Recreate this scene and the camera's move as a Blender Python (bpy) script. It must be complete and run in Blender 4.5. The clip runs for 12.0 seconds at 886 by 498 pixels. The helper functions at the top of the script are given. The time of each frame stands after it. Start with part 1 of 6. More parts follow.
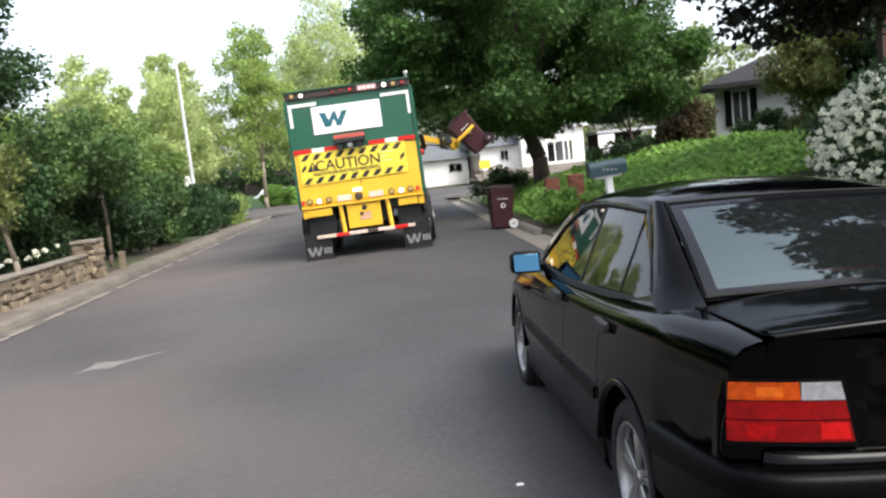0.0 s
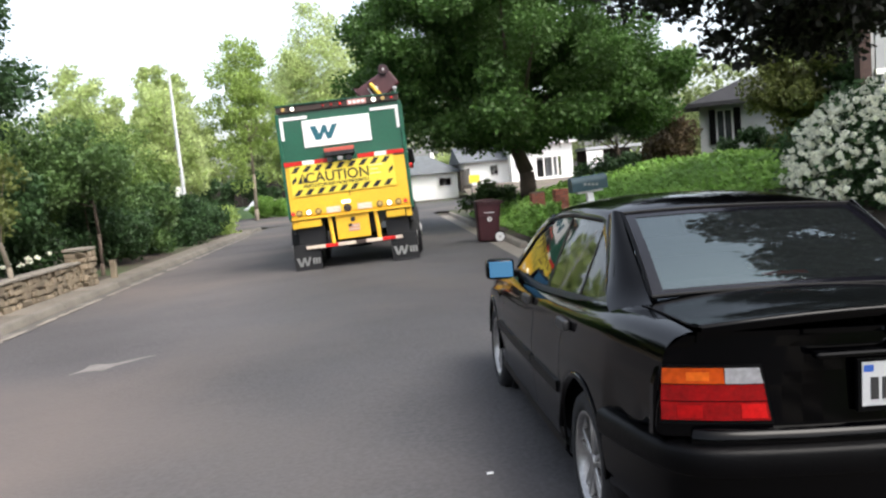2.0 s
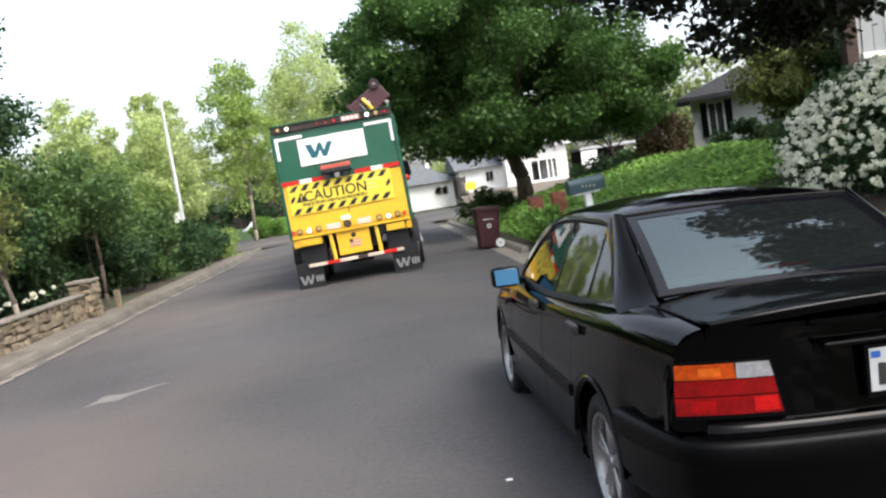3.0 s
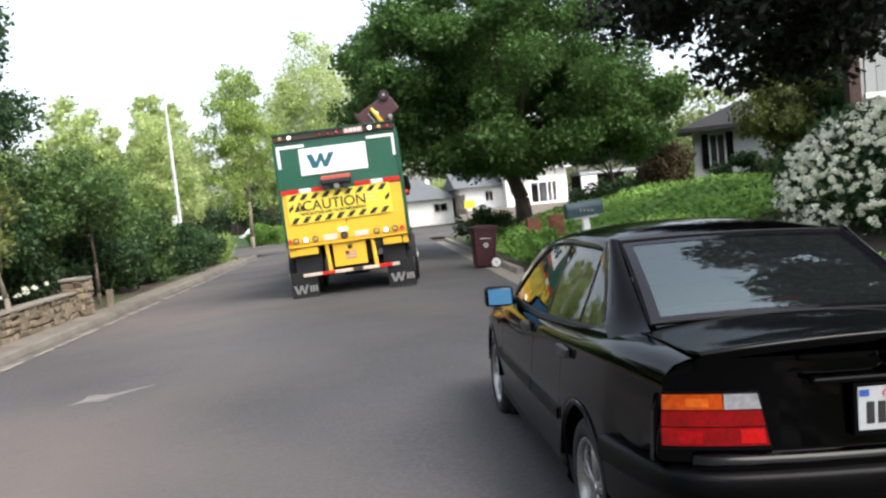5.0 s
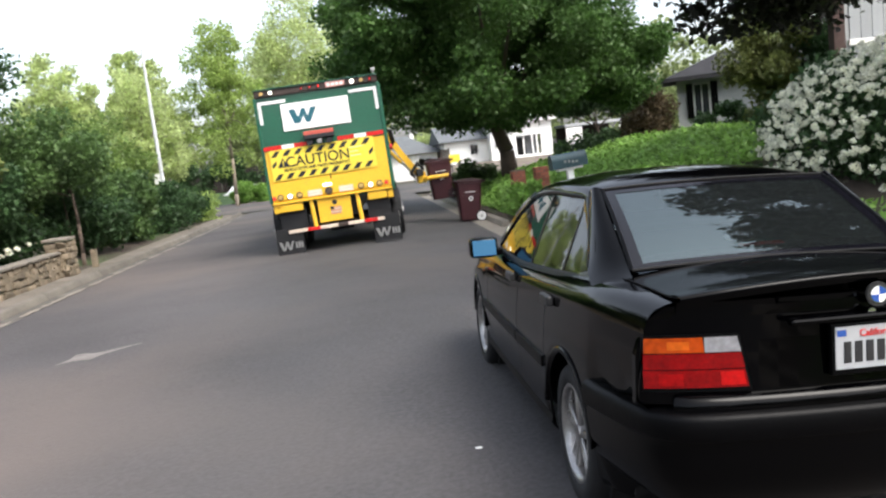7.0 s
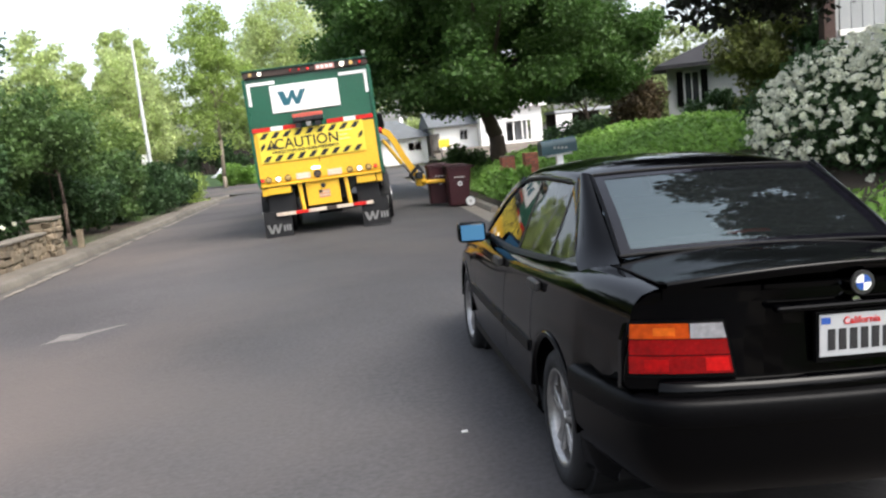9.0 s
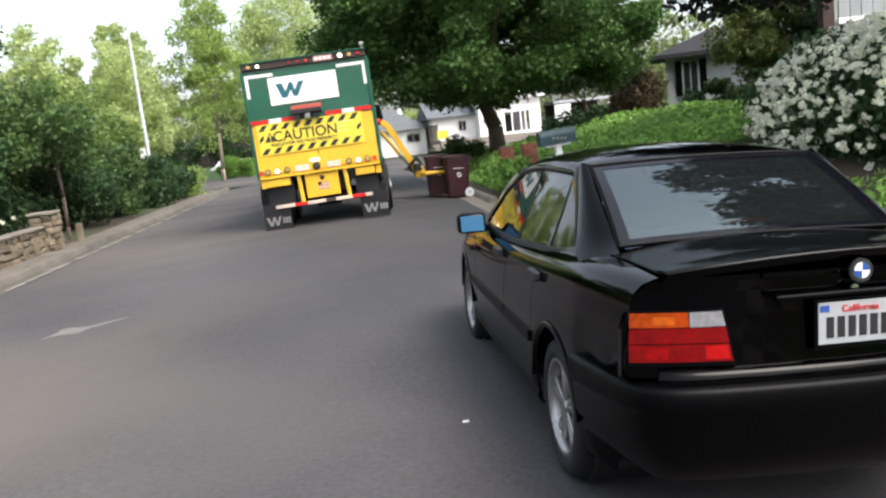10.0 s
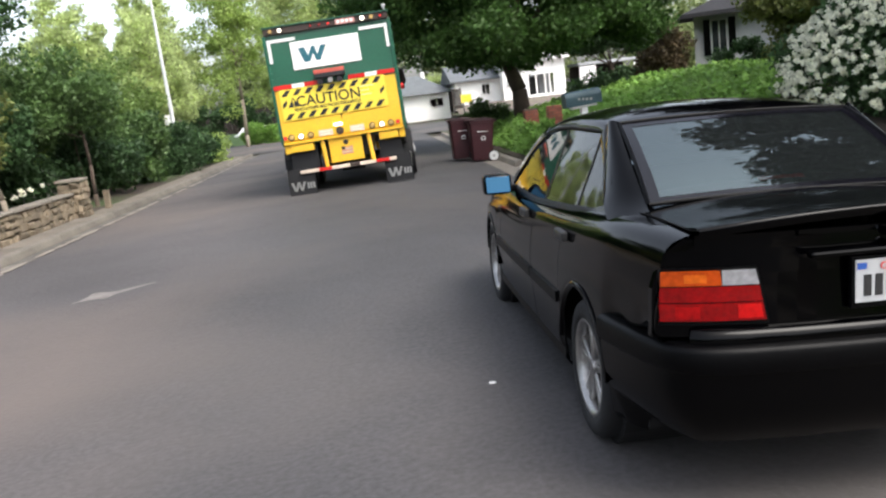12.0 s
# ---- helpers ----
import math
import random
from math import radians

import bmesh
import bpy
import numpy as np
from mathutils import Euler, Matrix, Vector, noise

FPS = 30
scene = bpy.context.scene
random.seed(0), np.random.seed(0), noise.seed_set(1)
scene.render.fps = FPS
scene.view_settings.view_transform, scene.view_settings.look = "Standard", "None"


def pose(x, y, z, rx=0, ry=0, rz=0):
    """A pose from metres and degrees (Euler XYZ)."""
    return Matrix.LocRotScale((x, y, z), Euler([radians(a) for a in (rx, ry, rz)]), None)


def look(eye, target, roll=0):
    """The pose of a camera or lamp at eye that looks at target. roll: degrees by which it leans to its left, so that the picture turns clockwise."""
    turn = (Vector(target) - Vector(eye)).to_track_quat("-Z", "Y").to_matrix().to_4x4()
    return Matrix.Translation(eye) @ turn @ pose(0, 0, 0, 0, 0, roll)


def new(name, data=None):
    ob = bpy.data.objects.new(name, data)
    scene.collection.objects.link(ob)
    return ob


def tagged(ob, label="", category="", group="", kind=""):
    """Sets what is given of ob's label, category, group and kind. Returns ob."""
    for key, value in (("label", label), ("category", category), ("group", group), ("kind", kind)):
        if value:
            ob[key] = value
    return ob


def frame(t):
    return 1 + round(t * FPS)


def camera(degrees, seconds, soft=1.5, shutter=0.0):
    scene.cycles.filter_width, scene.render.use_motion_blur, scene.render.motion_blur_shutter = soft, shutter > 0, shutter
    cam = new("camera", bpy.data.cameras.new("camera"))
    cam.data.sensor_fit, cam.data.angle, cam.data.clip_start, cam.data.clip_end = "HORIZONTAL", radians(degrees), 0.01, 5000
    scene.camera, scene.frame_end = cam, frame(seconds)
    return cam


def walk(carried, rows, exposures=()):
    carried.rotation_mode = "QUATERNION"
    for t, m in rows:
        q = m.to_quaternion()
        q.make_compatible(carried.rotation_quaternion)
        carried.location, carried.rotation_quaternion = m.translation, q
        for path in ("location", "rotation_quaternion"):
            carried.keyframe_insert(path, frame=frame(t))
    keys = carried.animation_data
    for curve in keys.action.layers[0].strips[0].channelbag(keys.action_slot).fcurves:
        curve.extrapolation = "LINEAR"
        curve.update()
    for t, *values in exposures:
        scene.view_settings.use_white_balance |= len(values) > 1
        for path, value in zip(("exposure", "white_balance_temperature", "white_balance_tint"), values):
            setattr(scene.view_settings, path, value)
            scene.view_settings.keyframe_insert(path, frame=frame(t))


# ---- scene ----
cam = camera(57.0, 12.0, soft=2.3)
PATH = [
    (0, (-1.624, -3.075, 1.657), (-1.506, -1.089, 1.448), -5.8),
    (0.5, (-1.625, -3.174, 1.645), (-1.542, -1.188, 1.419), -6.3),
    (1, (-1.75, -3.29, 1.642), (-1.569, -1.309, 1.435), -6.4),
    (1.5, (-1.65, -3.361, 1.649), (-1.518, -1.373, 1.473), -7.7),
    (2, (-1.585, -3.412, 1.638), (-1.439, -1.425, 1.461), -5.1),
    (2.5, (-1.615, -3.452, 1.671), (-1.487, -1.461, 1.529), -8.3),
    (2.7, (-1.617, -3.461, 1.67), (-1.466, -1.469, 1.517), -9.0),
    (4.3, (-1.618, -3.481, 1.66), (-1.487, -1.492, 1.505), -5.3),
    (4.5, (-1.612, -3.457, 1.66), (-1.474, -1.466, 1.517), -5.5),
    (5, (-1.611, -3.467, 1.663), (-1.448, -1.477, 1.547), -5.6),
    (5.5, (-1.618, -3.48, 1.669), (-1.449, -1.491, 1.549), -5.8),
    (6, (-1.614, -3.487, 1.665), (-1.424, -1.502, 1.515), -6.1),
    (6.5, (-1.612, -3.489, 1.651), (-1.425, -1.508, 1.443), -6.2),
    (7, (-1.6, -3.47, 1.643), (-1.416, -1.492, 1.414), -6.5),
    (7.2, (-1.6, -3.469, 1.641), (-1.397, -1.493, 1.409), -6.3),
    (9, (-1.599, -3.466, 1.636), (-1.391, -1.495, 1.368), -5.7),
    (9.5, (-1.602, -3.473, 1.637), (-1.393, -1.502, 1.368), -6.1),
    (10, (-1.604, -3.478, 1.637), (-1.397, -1.51, 1.348), -6.1),
    (10.5, (-1.607, -3.472, 1.635), (-1.428, -1.504, 1.329), -7.0),
    (11, (-1.603, -3.462, 1.632), (-1.402, -1.496, 1.323), -6.7),
    (11.5, (-1.61, -3.451, 1.625), (-1.436, -1.488, 1.285), -6.8),
    (12, (-1.613, -3.445, 1.611), (-1.475, -1.484, 1.245), -6.8),
]
walk(cam, [(t, look(eye, target, roll)) for t, eye, target, roll in PATH], [(0.0, 1.53), (9.0, 1.53), (12.0, 1.50)])


# ---- world and light ----
world = bpy.data.worlds.new("overcast_sky")
scene.world = world
world.use_nodes = True
wn, wl = world.node_tree.nodes, world.node_tree.links
sky = wn.new("ShaderNodeTexSky")
sky.sky_type, sky.sun_disc = "NISHITA", False
sky.sun_elevation, sky.sun_rotation = radians(52.5), radians(139.4)
sky.air_density, sky.dust_density, sky.ozone_density = 1.0, 4.0, 1.0
veil = wn.new("ShaderNodeHueSaturation")
veil.inputs["Saturation"].default_value = 0.5
wl.new(sky.outputs[0], veil.inputs["Color"])
back = wn["Background"]
back.inputs["Strength"].default_value = 0.15
wl.new(veil.outputs[0], back.inputs["Color"])
sun = new("sun", bpy.data.lights.new("sun", "SUN"))
sun.data.energy, sun.data.angle, sun.data.color = 0.9, radians(30), (1.0, 0.97, 0.92)
sun.matrix_world = look((12, -14, 24), (0, 0, 0))


# ---- materials ----
def material(name, color, rough=0.7, metal=0.0, vary=0.15, scale=6.0, fine=60.0, bump=0.15, dist=0.01, coat=0.0, island=0.0, obj=0.0, spec=0.5, stain=None, trans=0.0):
    """A surface with mottling at two scales and fine relief."""
    m = bpy.data.materials.new(name)
    m.use_nodes = True
    n, l = m.node_tree.nodes, m.node_tree.links
    b = n["Principled BSDF"]
    b.inputs["Roughness"].default_value, b.inputs["Metallic"].default_value = rough, metal
    b.inputs["Coat Weight"].default_value, b.inputs["Coat Roughness"].default_value = coat, 0.03
    b.inputs["Specular IOR Level"].default_value = spec
    tc = n.new("ShaderNodeTexCoord")
    n1, n2 = n.new("ShaderNodeTexNoise"), n.new("ShaderNodeTexNoise")
    for node, s in ((n1, scale), (n2, fine)):
        node.inputs["Scale"].default_value, node.inputs["Detail"].default_value = s, 5.0
        l.new(tc.outputs["Object"], node.inputs["Vector"])
    add = n.new("ShaderNodeMath")
    add.operation = "ADD"
    l.new(n1.outputs["Fac"], add.inputs[0])
    l.new(n2.outputs["Fac"], add.inputs[1])
    ramp = n.new("ShaderNodeMapRange")
    ramp.inputs["From Min"].default_value, ramp.inputs["From Max"].default_value = 0.6, 1.4
    ramp.inputs["To Min"].default_value, ramp.inputs["To Max"].default_value = 1 - vary, 1 + vary
    l.new(add.outputs[0], ramp.inputs["Value"])
    value = ramp.outputs["Result"]
    if island or obj:
        src = n.new("ShaderNodeNewGeometry").outputs["Random Per Island"] if island else n.new("ShaderNodeObjectInfo").outputs["Random"]
        r2 = n.new("ShaderNodeMapRange")
        amount = island or obj
        r2.inputs["To Min"].default_value, r2.inputs["To Max"].default_value = 1 - amount, 1 + amount
        l.new(src, r2.inputs["Value"])
        mul = n.new("ShaderNodeMath")
        mul.operation = "MULTIPLY"
        l.new(value, mul.inputs[0])
        l.new(r2.outputs["Result"], mul.inputs[1])
        value = mul.outputs[0]
    hsv = n.new("ShaderNodeHueSaturation")
    hsv.inputs["Color"].default_value = (*color, 1)
    l.new(value, hsv.inputs["Value"])
    out = hsv.outputs["Color"]
    if stain:
        scol, sscale, lo, hi = stain
        ns = n.new("ShaderNodeTexNoise")
        ns.inputs["Scale"].default_value, ns.inputs["Detail"].default_value = sscale, 6.0
        l.new(tc.outputs["Object"], ns.inputs["Vector"])
        rs = n.new("ShaderNodeMapRange")
        rs.inputs["From Min"].default_value, rs.inputs["From Max"].default_value = lo, hi
        l.new(ns.outputs["Fac"], rs.inputs["Value"])
        mx = n.new("ShaderNodeMix")
        mx.data_type = "RGBA"
        l.new(rs.outputs["Result"], mx.inputs[0])
        l.new(out, mx.inputs[6])
        mx.inputs[7].default_value = (*scol, 1)
        out = mx.outputs[2]
    l.new(out, b.inputs["Base Color"])
    if bump:
        bp = n.new("ShaderNodeBump")
        bp.inputs["Strength"].default_value, bp.inputs["Distance"].default_value = bump, dist
        l.new(n2.outputs["Fac"], bp.inputs["Height"])
        l.new(bp.outputs[0], b.inputs["Normal"])
    if trans:
        tr = n.new("ShaderNodeBsdfTranslucent")
        l.new(out, tr.inputs["Color"])
        mixs = n.new("ShaderNodeMixShader")
        mixs.inputs[0].default_value = trans
        l.new(b.outputs[0], mixs.inputs[1])
        l.new(tr.outputs[0], mixs.inputs[2])
        l.new(mixs.outputs[0], n["Material Output"].inputs["Surface"])
    return m


def leaf(name, color, vary=0.3, trans=0.3):
    return material(name, color, rough=0.55, vary=0.3, scale=0.9, fine=7, bump=0, island=vary, trans=trans, spec=0.35)


def glow(name, color, strength):
    m = material(name, color, rough=0.3, vary=0.02, bump=0)
    b = m.node_tree.nodes["Principled BSDF"]
    b.inputs["Emission Color"].default_value, b.inputs["Emission Strength"].default_value = (*color, 1), strength
    return m


ASPHALT = material("asphalt", (0.047, 0.0455, 0.0475), rough=0.85, vary=0.55, scale=0.35, fine=30, bump=0.8, dist=0.006, stain=((0.088, 0.076, 0.069), 0.2, 0.46, 0.72))


def sunlit_half(m, x_edge, soft, tint):
    """Paler, browner asphalt on one side of an uneven line along the street; the sunlit side is put into the colour."""
    t = m.node_tree
    n, l = t.nodes, t.links
    b = n["Principled BSDF"]
    src = b.inputs["Base Color"].links[0].from_socket
    tc, sep, noise = n.new("ShaderNodeTexCoord"), n.new("ShaderNodeSeparateXYZ"), n.new("ShaderNodeTexNoise")
    noise.inputs["Scale"].default_value, noise.inputs["Detail"].default_value = 0.45, 4.0
    l.new(tc.outputs["Object"], sep.inputs[0])
    l.new(tc.outputs["Object"], noise.inputs["Vector"])
    wob, edge, mix = n.new("ShaderNodeMath"), n.new("ShaderNodeMapRange"), n.new("ShaderNodeMix")
    wob.operation = "MULTIPLY_ADD"
    wob.inputs[1].default_value = 1.2
    l.new(noise.outputs["Fac"], wob.inputs[0])
    l.new(sep.outputs["X"], wob.inputs[2])
    edge.inputs["From Min"].default_value, edge.inputs["From Max"].default_value = x_edge + 0.6 + soft, x_edge + 0.6 - soft
    l.new(wob.outputs[0], edge.inputs["Value"])
    mix.data_type, mix.blend_type = "RGBA", "MULTIPLY"
    l.new(edge.outputs["Result"], mix.inputs[0])
    l.new(src, mix.inputs[6])
    mix.inputs[7].default_value = (*tint, 1)
    l.new(mix.outputs[2], b.inputs["Base Color"])


# brighter left side of the street painted into the asphalt colour
sunlit_half(ASPHALT, -3.3, 0.7, (1.32, 1.24, 1.20))
CONCRETE = material("concrete", (0.2, 0.178, 0.148), rough=0.9, vary=0.22, scale=1.6, fine=50, bump=0.3, obj=0.08, stain=((0.22, 0.18, 0.14), 2.5, 0.55, 0.75))
PALE_SEAL = material("pale_seal", (0.16, 0.145, 0.134), rough=0.9, vary=0.5, scale=4, fine=60)
SOIL = material("soil", (0.052, 0.038, 0.027), rough=0.95, vary=0.35, scale=2, fine=40, bump=0.8, dist=0.03, stain=((0.045, 0.07, 0.02), 0.5, 0.45, 0.65))
FOOTWAY = material("weathered_footway", (0.13, 0.112, 0.09), rough=0.95, vary=0.3, scale=1.2, fine=40, bump=0.4, obj=0.12)
POLE = material("galvanised_pole", (0.55, 0.56, 0.57), rough=0.5, vary=0.1)
BRICK_DARK = material("brick_brown", (0.06, 0.036, 0.032), rough=0.9, vary=0.3, scale=8, fine=60)
GUTTER = material("stained_gutter", (0.085, 0.076, 0.066), rough=0.95, vary=0.35, scale=1.5, fine=45, bump=0.4, obj=0.15, stain=((0.15, 0.135, 0.115), 0.9, 0.55, 0.7))
KERB = material("weathered_kerb", (0.125, 0.112, 0.093), rough=0.95, vary=0.3, scale=1.5, fine=45, bump=0.4, obj=0.15, stain=((0.2, 0.18, 0.15), 0.8, 0.55, 0.7))
PLATE = material("plate_white", (0.36, 0.37, 0.38), rough=0.45, vary=0.06, bump=0)
FADED = material("faded_sticker", (0.60, 0.50, 0.40), rough=0.6, vary=0.25, scale=12)
STONE = material("stone", (0.185, 0.148, 0.102), rough=0.9, vary=0.3, scale=5, fine=45, bump=0.7, dist=0.015, obj=0.3)
MORTAR = material("mortar", (0.13, 0.108, 0.08), rough=0.95, vary=0.2)
BRICK = material("brick_red", (0.3, 0.1, 0.065), rough=0.9, vary=0.25, scale=8, fine=60, bump=0.5, obj=0.25)
GREEN = material("green_paint", (0.008, 0.085, 0.046), rough=0.4, vary=0.15, scale=1.2, fine=25, bump=0.05, coat=0.2)
YELLOW = material("yellow_paint", (0.78, 0.45, 0.026), rough=0.42, vary=0.1, scale=1.5, fine=20, bump=0.05, coat=0.2, stain=((0.5, 0.33, 0.05), 3, 0.62, 0.8))
SIGN_YELLOW = material("sign_yellow", (0.8, 0.62, 0.06), rough=0.4, vary=0.05, bump=0)
WHITE = material("white_paint", (0.8, 0.8, 0.78), rough=0.5, vary=0.06, scale=2, fine=30, bump=0.05)
RED = material("red_reflector", (0.55, 0.015, 0.012), rough=0.3, vary=0.06, bump=0)
NOTICE = material("bright_notice_yellow", (0.85, 0.75, 0.06), rough=0.45, vary=0.15, scale=10)
PINK = material("faded_pink_print", (0.55, 0.25, 0.22), rough=0.6, vary=0.2, scale=14)
GRIME = material("grimy_brown_paint", (0.045, 0.03, 0.024), rough=0.7, vary=0.35, scale=5)
FADED_RED = material("faded_red_plastic", (0.5, 0.09, 0.06), rough=0.55, vary=0.25, scale=9)
BLACK = material("black_paint", (0.012, 0.012, 0.013), rough=0.55, vary=0.2)
RUBBER = material("rubber", (0.006, 0.006, 0.007), rough=0.8, vary=0.25, bump=0.3)
STEEL = material("steel", (0.45, 0.44, 0.42), rough=0.4, metal=1.0, vary=0.15)
CHROME = material("chrome", (0.7, 0.7, 0.7), rough=0.15, metal=1.0, vary=0.05, bump=0)
ALLOY = material("alloy", (0.38, 0.37, 0.36), rough=0.34, metal=0.9, vary=0.3, bump=0.05)
CARPAINT = material("black_car_paint", (0.0003, 0.0003, 0.0005), rough=0.07, vary=0.15, scale=2, fine=40, bump=0.0, coat=0.0, spec=0.13)
TRIM = material("black_trim", (0.0008, 0.0008, 0.0011), rough=0.42, vary=0.15, bump=0.1, spec=0.1)
HANDLE = material("dull_handle", (0.014, 0.014, 0.015), rough=0.5, vary=0.2, bump=0)
FRIT = material("black_pane_border", (0.004, 0.004, 0.006), rough=0.08, vary=0.1, bump=0, spec=0.35)
CAR_DARK = material("car_inside", (0.003, 0.003, 0.0035), rough=0.9, vary=0.2)
BIN = material("maroon_plastic", (0.048, 0.009, 0.013), rough=0.5, vary=0.18, scale=4, fine=80, bump=0.15)
BIN_LID = material("dark_lid_plastic", (0.03, 0.007, 0.01), rough=0.45, vary=0.18)
BRIGHT_RED = material("bright_red_reflector", (0.36, 0.004, 0.004), rough=0.15, vary=0.3, scale=40, bump=0, coat=0.15, spec=0.25)
AMBER = material("amber_lens", (0.32, 0.042, 0.003), rough=0.12, vary=0.35, scale=22, bump=0, coat=0.15, spec=0.25)
DEEP_RED = material("deep_red_reflector", (0.22, 0.0025, 0.003), rough=0.15, vary=0.3, scale=40, bump=0, spec=0.25)
BRIGHT_AMBER = material("bright_amber_glint", (0.46, 0.09, 0.008), rough=0.2, vary=0.3, scale=40, bump=0, spec=0.25)
REDLENS = material("red_lens", (0.15, 0.0015, 0.002), rough=0.15, vary=0.35, scale=22, bump=0, coat=0.15, spec=0.25)
CLEARLENS = material("clear_lens", (0.22, 0.22, 0.23), rough=0.12, vary=0.3, scale=40, bump=0, coat=0.8)
BEIGE_LENS = material("beige_lens", (0.5, 0.33, 0.12), rough=0.25, vary=0.3, scale=30, bump=0)
LAMP_WHITE = glow("lit_white_lamp", (1.0, 0.93, 0.78), 1.2)
LAMP_RED = glow("lit_red_lamp", (0.9, 0.03, 0.02), 0.35)
BLUE = material("blue_enamel", (0.03, 0.08, 0.3), rough=0.2, vary=0.03, bump=0)
TEAL = material("teal_print", (0.012, 0.1, 0.13), rough=0.4, vary=0.05, bump=0)
PALE_YELLOW = material("pale_yellow_print", (0.8, 0.79, 0.6), rough=0.4, vary=0.05, bump=0)
MAILBLUE = material("dark_teal_paint", (0.018, 0.05, 0.062), rough=0.5, vary=0.3, scale=6)
BARK = material("bark", (0.08, 0.058, 0.044), rough=0.95, vary=0.35, scale=5, fine=30, bump=0.9, dist=0.03)
BARK_PALE = material("pale_bark", (0.22, 0.185, 0.14), rough=0.9, vary=0.3, scale=4, fine=25, bump=0.6, dist=0.02)
ROOF = material("roof_shingle", (0.035, 0.035, 0.038), rough=0.95, spec=0.1, vary=0.2, scale=2, fine=30, bump=0.4)
SIDING = material("grey_siding", (0.34, 0.35, 0.36), rough=0.7, vary=0.08, scale=1, fine=30)
HOUSE_WHITE = material("house_white", (0.82, 0.81, 0.79), rough=0.7, vary=0.05, scale=1, fine=20)
WOODFENCE = material("brown_fence", (0.02, 0.015, 0.012), rough=0.9, vary=0.3, obj=0.2)
LEAF_MAIN = leaf("leaf_fresh_green", (0.066, 0.135, 0.03), trans=0.4)
# next two greens are lifted: haze and sky bloom on the far trees
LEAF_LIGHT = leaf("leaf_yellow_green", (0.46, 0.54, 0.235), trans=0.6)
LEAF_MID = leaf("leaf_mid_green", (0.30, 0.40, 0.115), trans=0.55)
LEAF_SHRUB = leaf("leaf_shrub_green", (0.15, 0.225, 0.06), trans=0.45)
LEAF_DARK = leaf("leaf_dark_green", (0.04, 0.085, 0.028))
LEAF_HEDGE = leaf("leaf_hedge_green", (0.075, 0.135, 0.038))
LEAF_PURPLE = leaf("leaf_purple", (0.018, 0.019, 0.014), trans=0.15)
LEAF_OLIVE = leaf("leaf_olive", (0.13, 0.155, 0.042))
LEAF_RUST = leaf("leaf_rust", (0.07, 0.05, 0.024))
ROOF_PALE = material("pale_roof_shingle", (0.13, 0.14, 0.15), rough=0.95, spec=0.1, vary=0.2, scale=2, fine=30, bump=0.4)
PANEL = material("pale_grey_boards", (0.3, 0.315, 0.325), rough=0.7, vary=0.08, scale=2, fine=30, obj=0.06)
LEAF_IVY = leaf("leaf_ivy", (0.18, 0.33, 0.065), trans=0.35)
# grey-green of the far woods, with distance haze put into the leaf colour
LEAF_HAZE = leaf("leaf_haze_green", (0.2, 0.25, 0.1), trans=0.4)
PETAL = leaf("petal_white", (0.86, 0.86, 0.72), vary=0.12, trans=0.25)


def pane_material(name, tint, rough=0.03, ior=1.5):
    m = bpy.data.materials.new(name)
    m.use_nodes = True
    b = m.node_tree.nodes["Principled BSDF"]
    b.inputs["Base Color"].default_value = (*tint, 1)
    b.inputs["Transmission Weight"].default_value = 1.0
    b.inputs["Roughness"].default_value = rough
    b.inputs["IOR"].default_value = ior
    return m


CARGLASS = pane_material("tinted_car_glass", (0.10, 0.135, 0.15), ior=2.3)
def dusty(m, share, tint):
    """A thin film of dust over a pane."""
    t = m.node_tree
    mix, dust = t.nodes.new("ShaderNodeMixShader"), t.nodes.new("ShaderNodeBsdfDiffuse")
    dust.inputs["Color"].default_value = (*tint, 1)
    mix.inputs[0].default_value = share
    t.links.new(t.nodes["Principled BSDF"].outputs[0], mix.inputs[1])
    t.links.new(dust.outputs[0], mix.inputs[2])
    t.links.new(mix.outputs[0], t.nodes["Material Output"].inputs["Surface"])


dusty(CARGLASS, 0.03, (0.2, 0.235, 0.24))
CARGLASS.node_tree.nodes["Principled BSDF"].inputs["Specular Tint"].default_value = (0.80, 1.0, 0.99, 1)
SIDEGLASS = pane_material("side_car_glass", (0.12, 0.15, 0.15), ior=1.36)
WINDOWGLASS = material("window_glass", (0.02, 0.025, 0.03), rough=0.06, vary=0.1, bump=0, spec=0.8)
MIRROR = material("blue_tinted_mirror", (0.03, 0.085, 0.14), rough=0.03, metal=1.0, vary=0.02, bump=0)


# ---- mesh helpers ----
def done(ob, bm, mat, smooth=False):
    bm.normal_update()
    bm.to_mesh(ob.data)
    bm.free()
    ob.data.materials.append(mat)
    if smooth:
        for p in ob.data.polygons:
            p.use_smooth = True
    return ob


def part(name, bm, mat, parent=None, label="", smooth=False):
    ob = done(new(name, bpy.data.meshes.new(name)), bm, mat, smooth)
    if parent:
        ob.parent = parent
    if label:
        tagged(ob, label)
    return ob


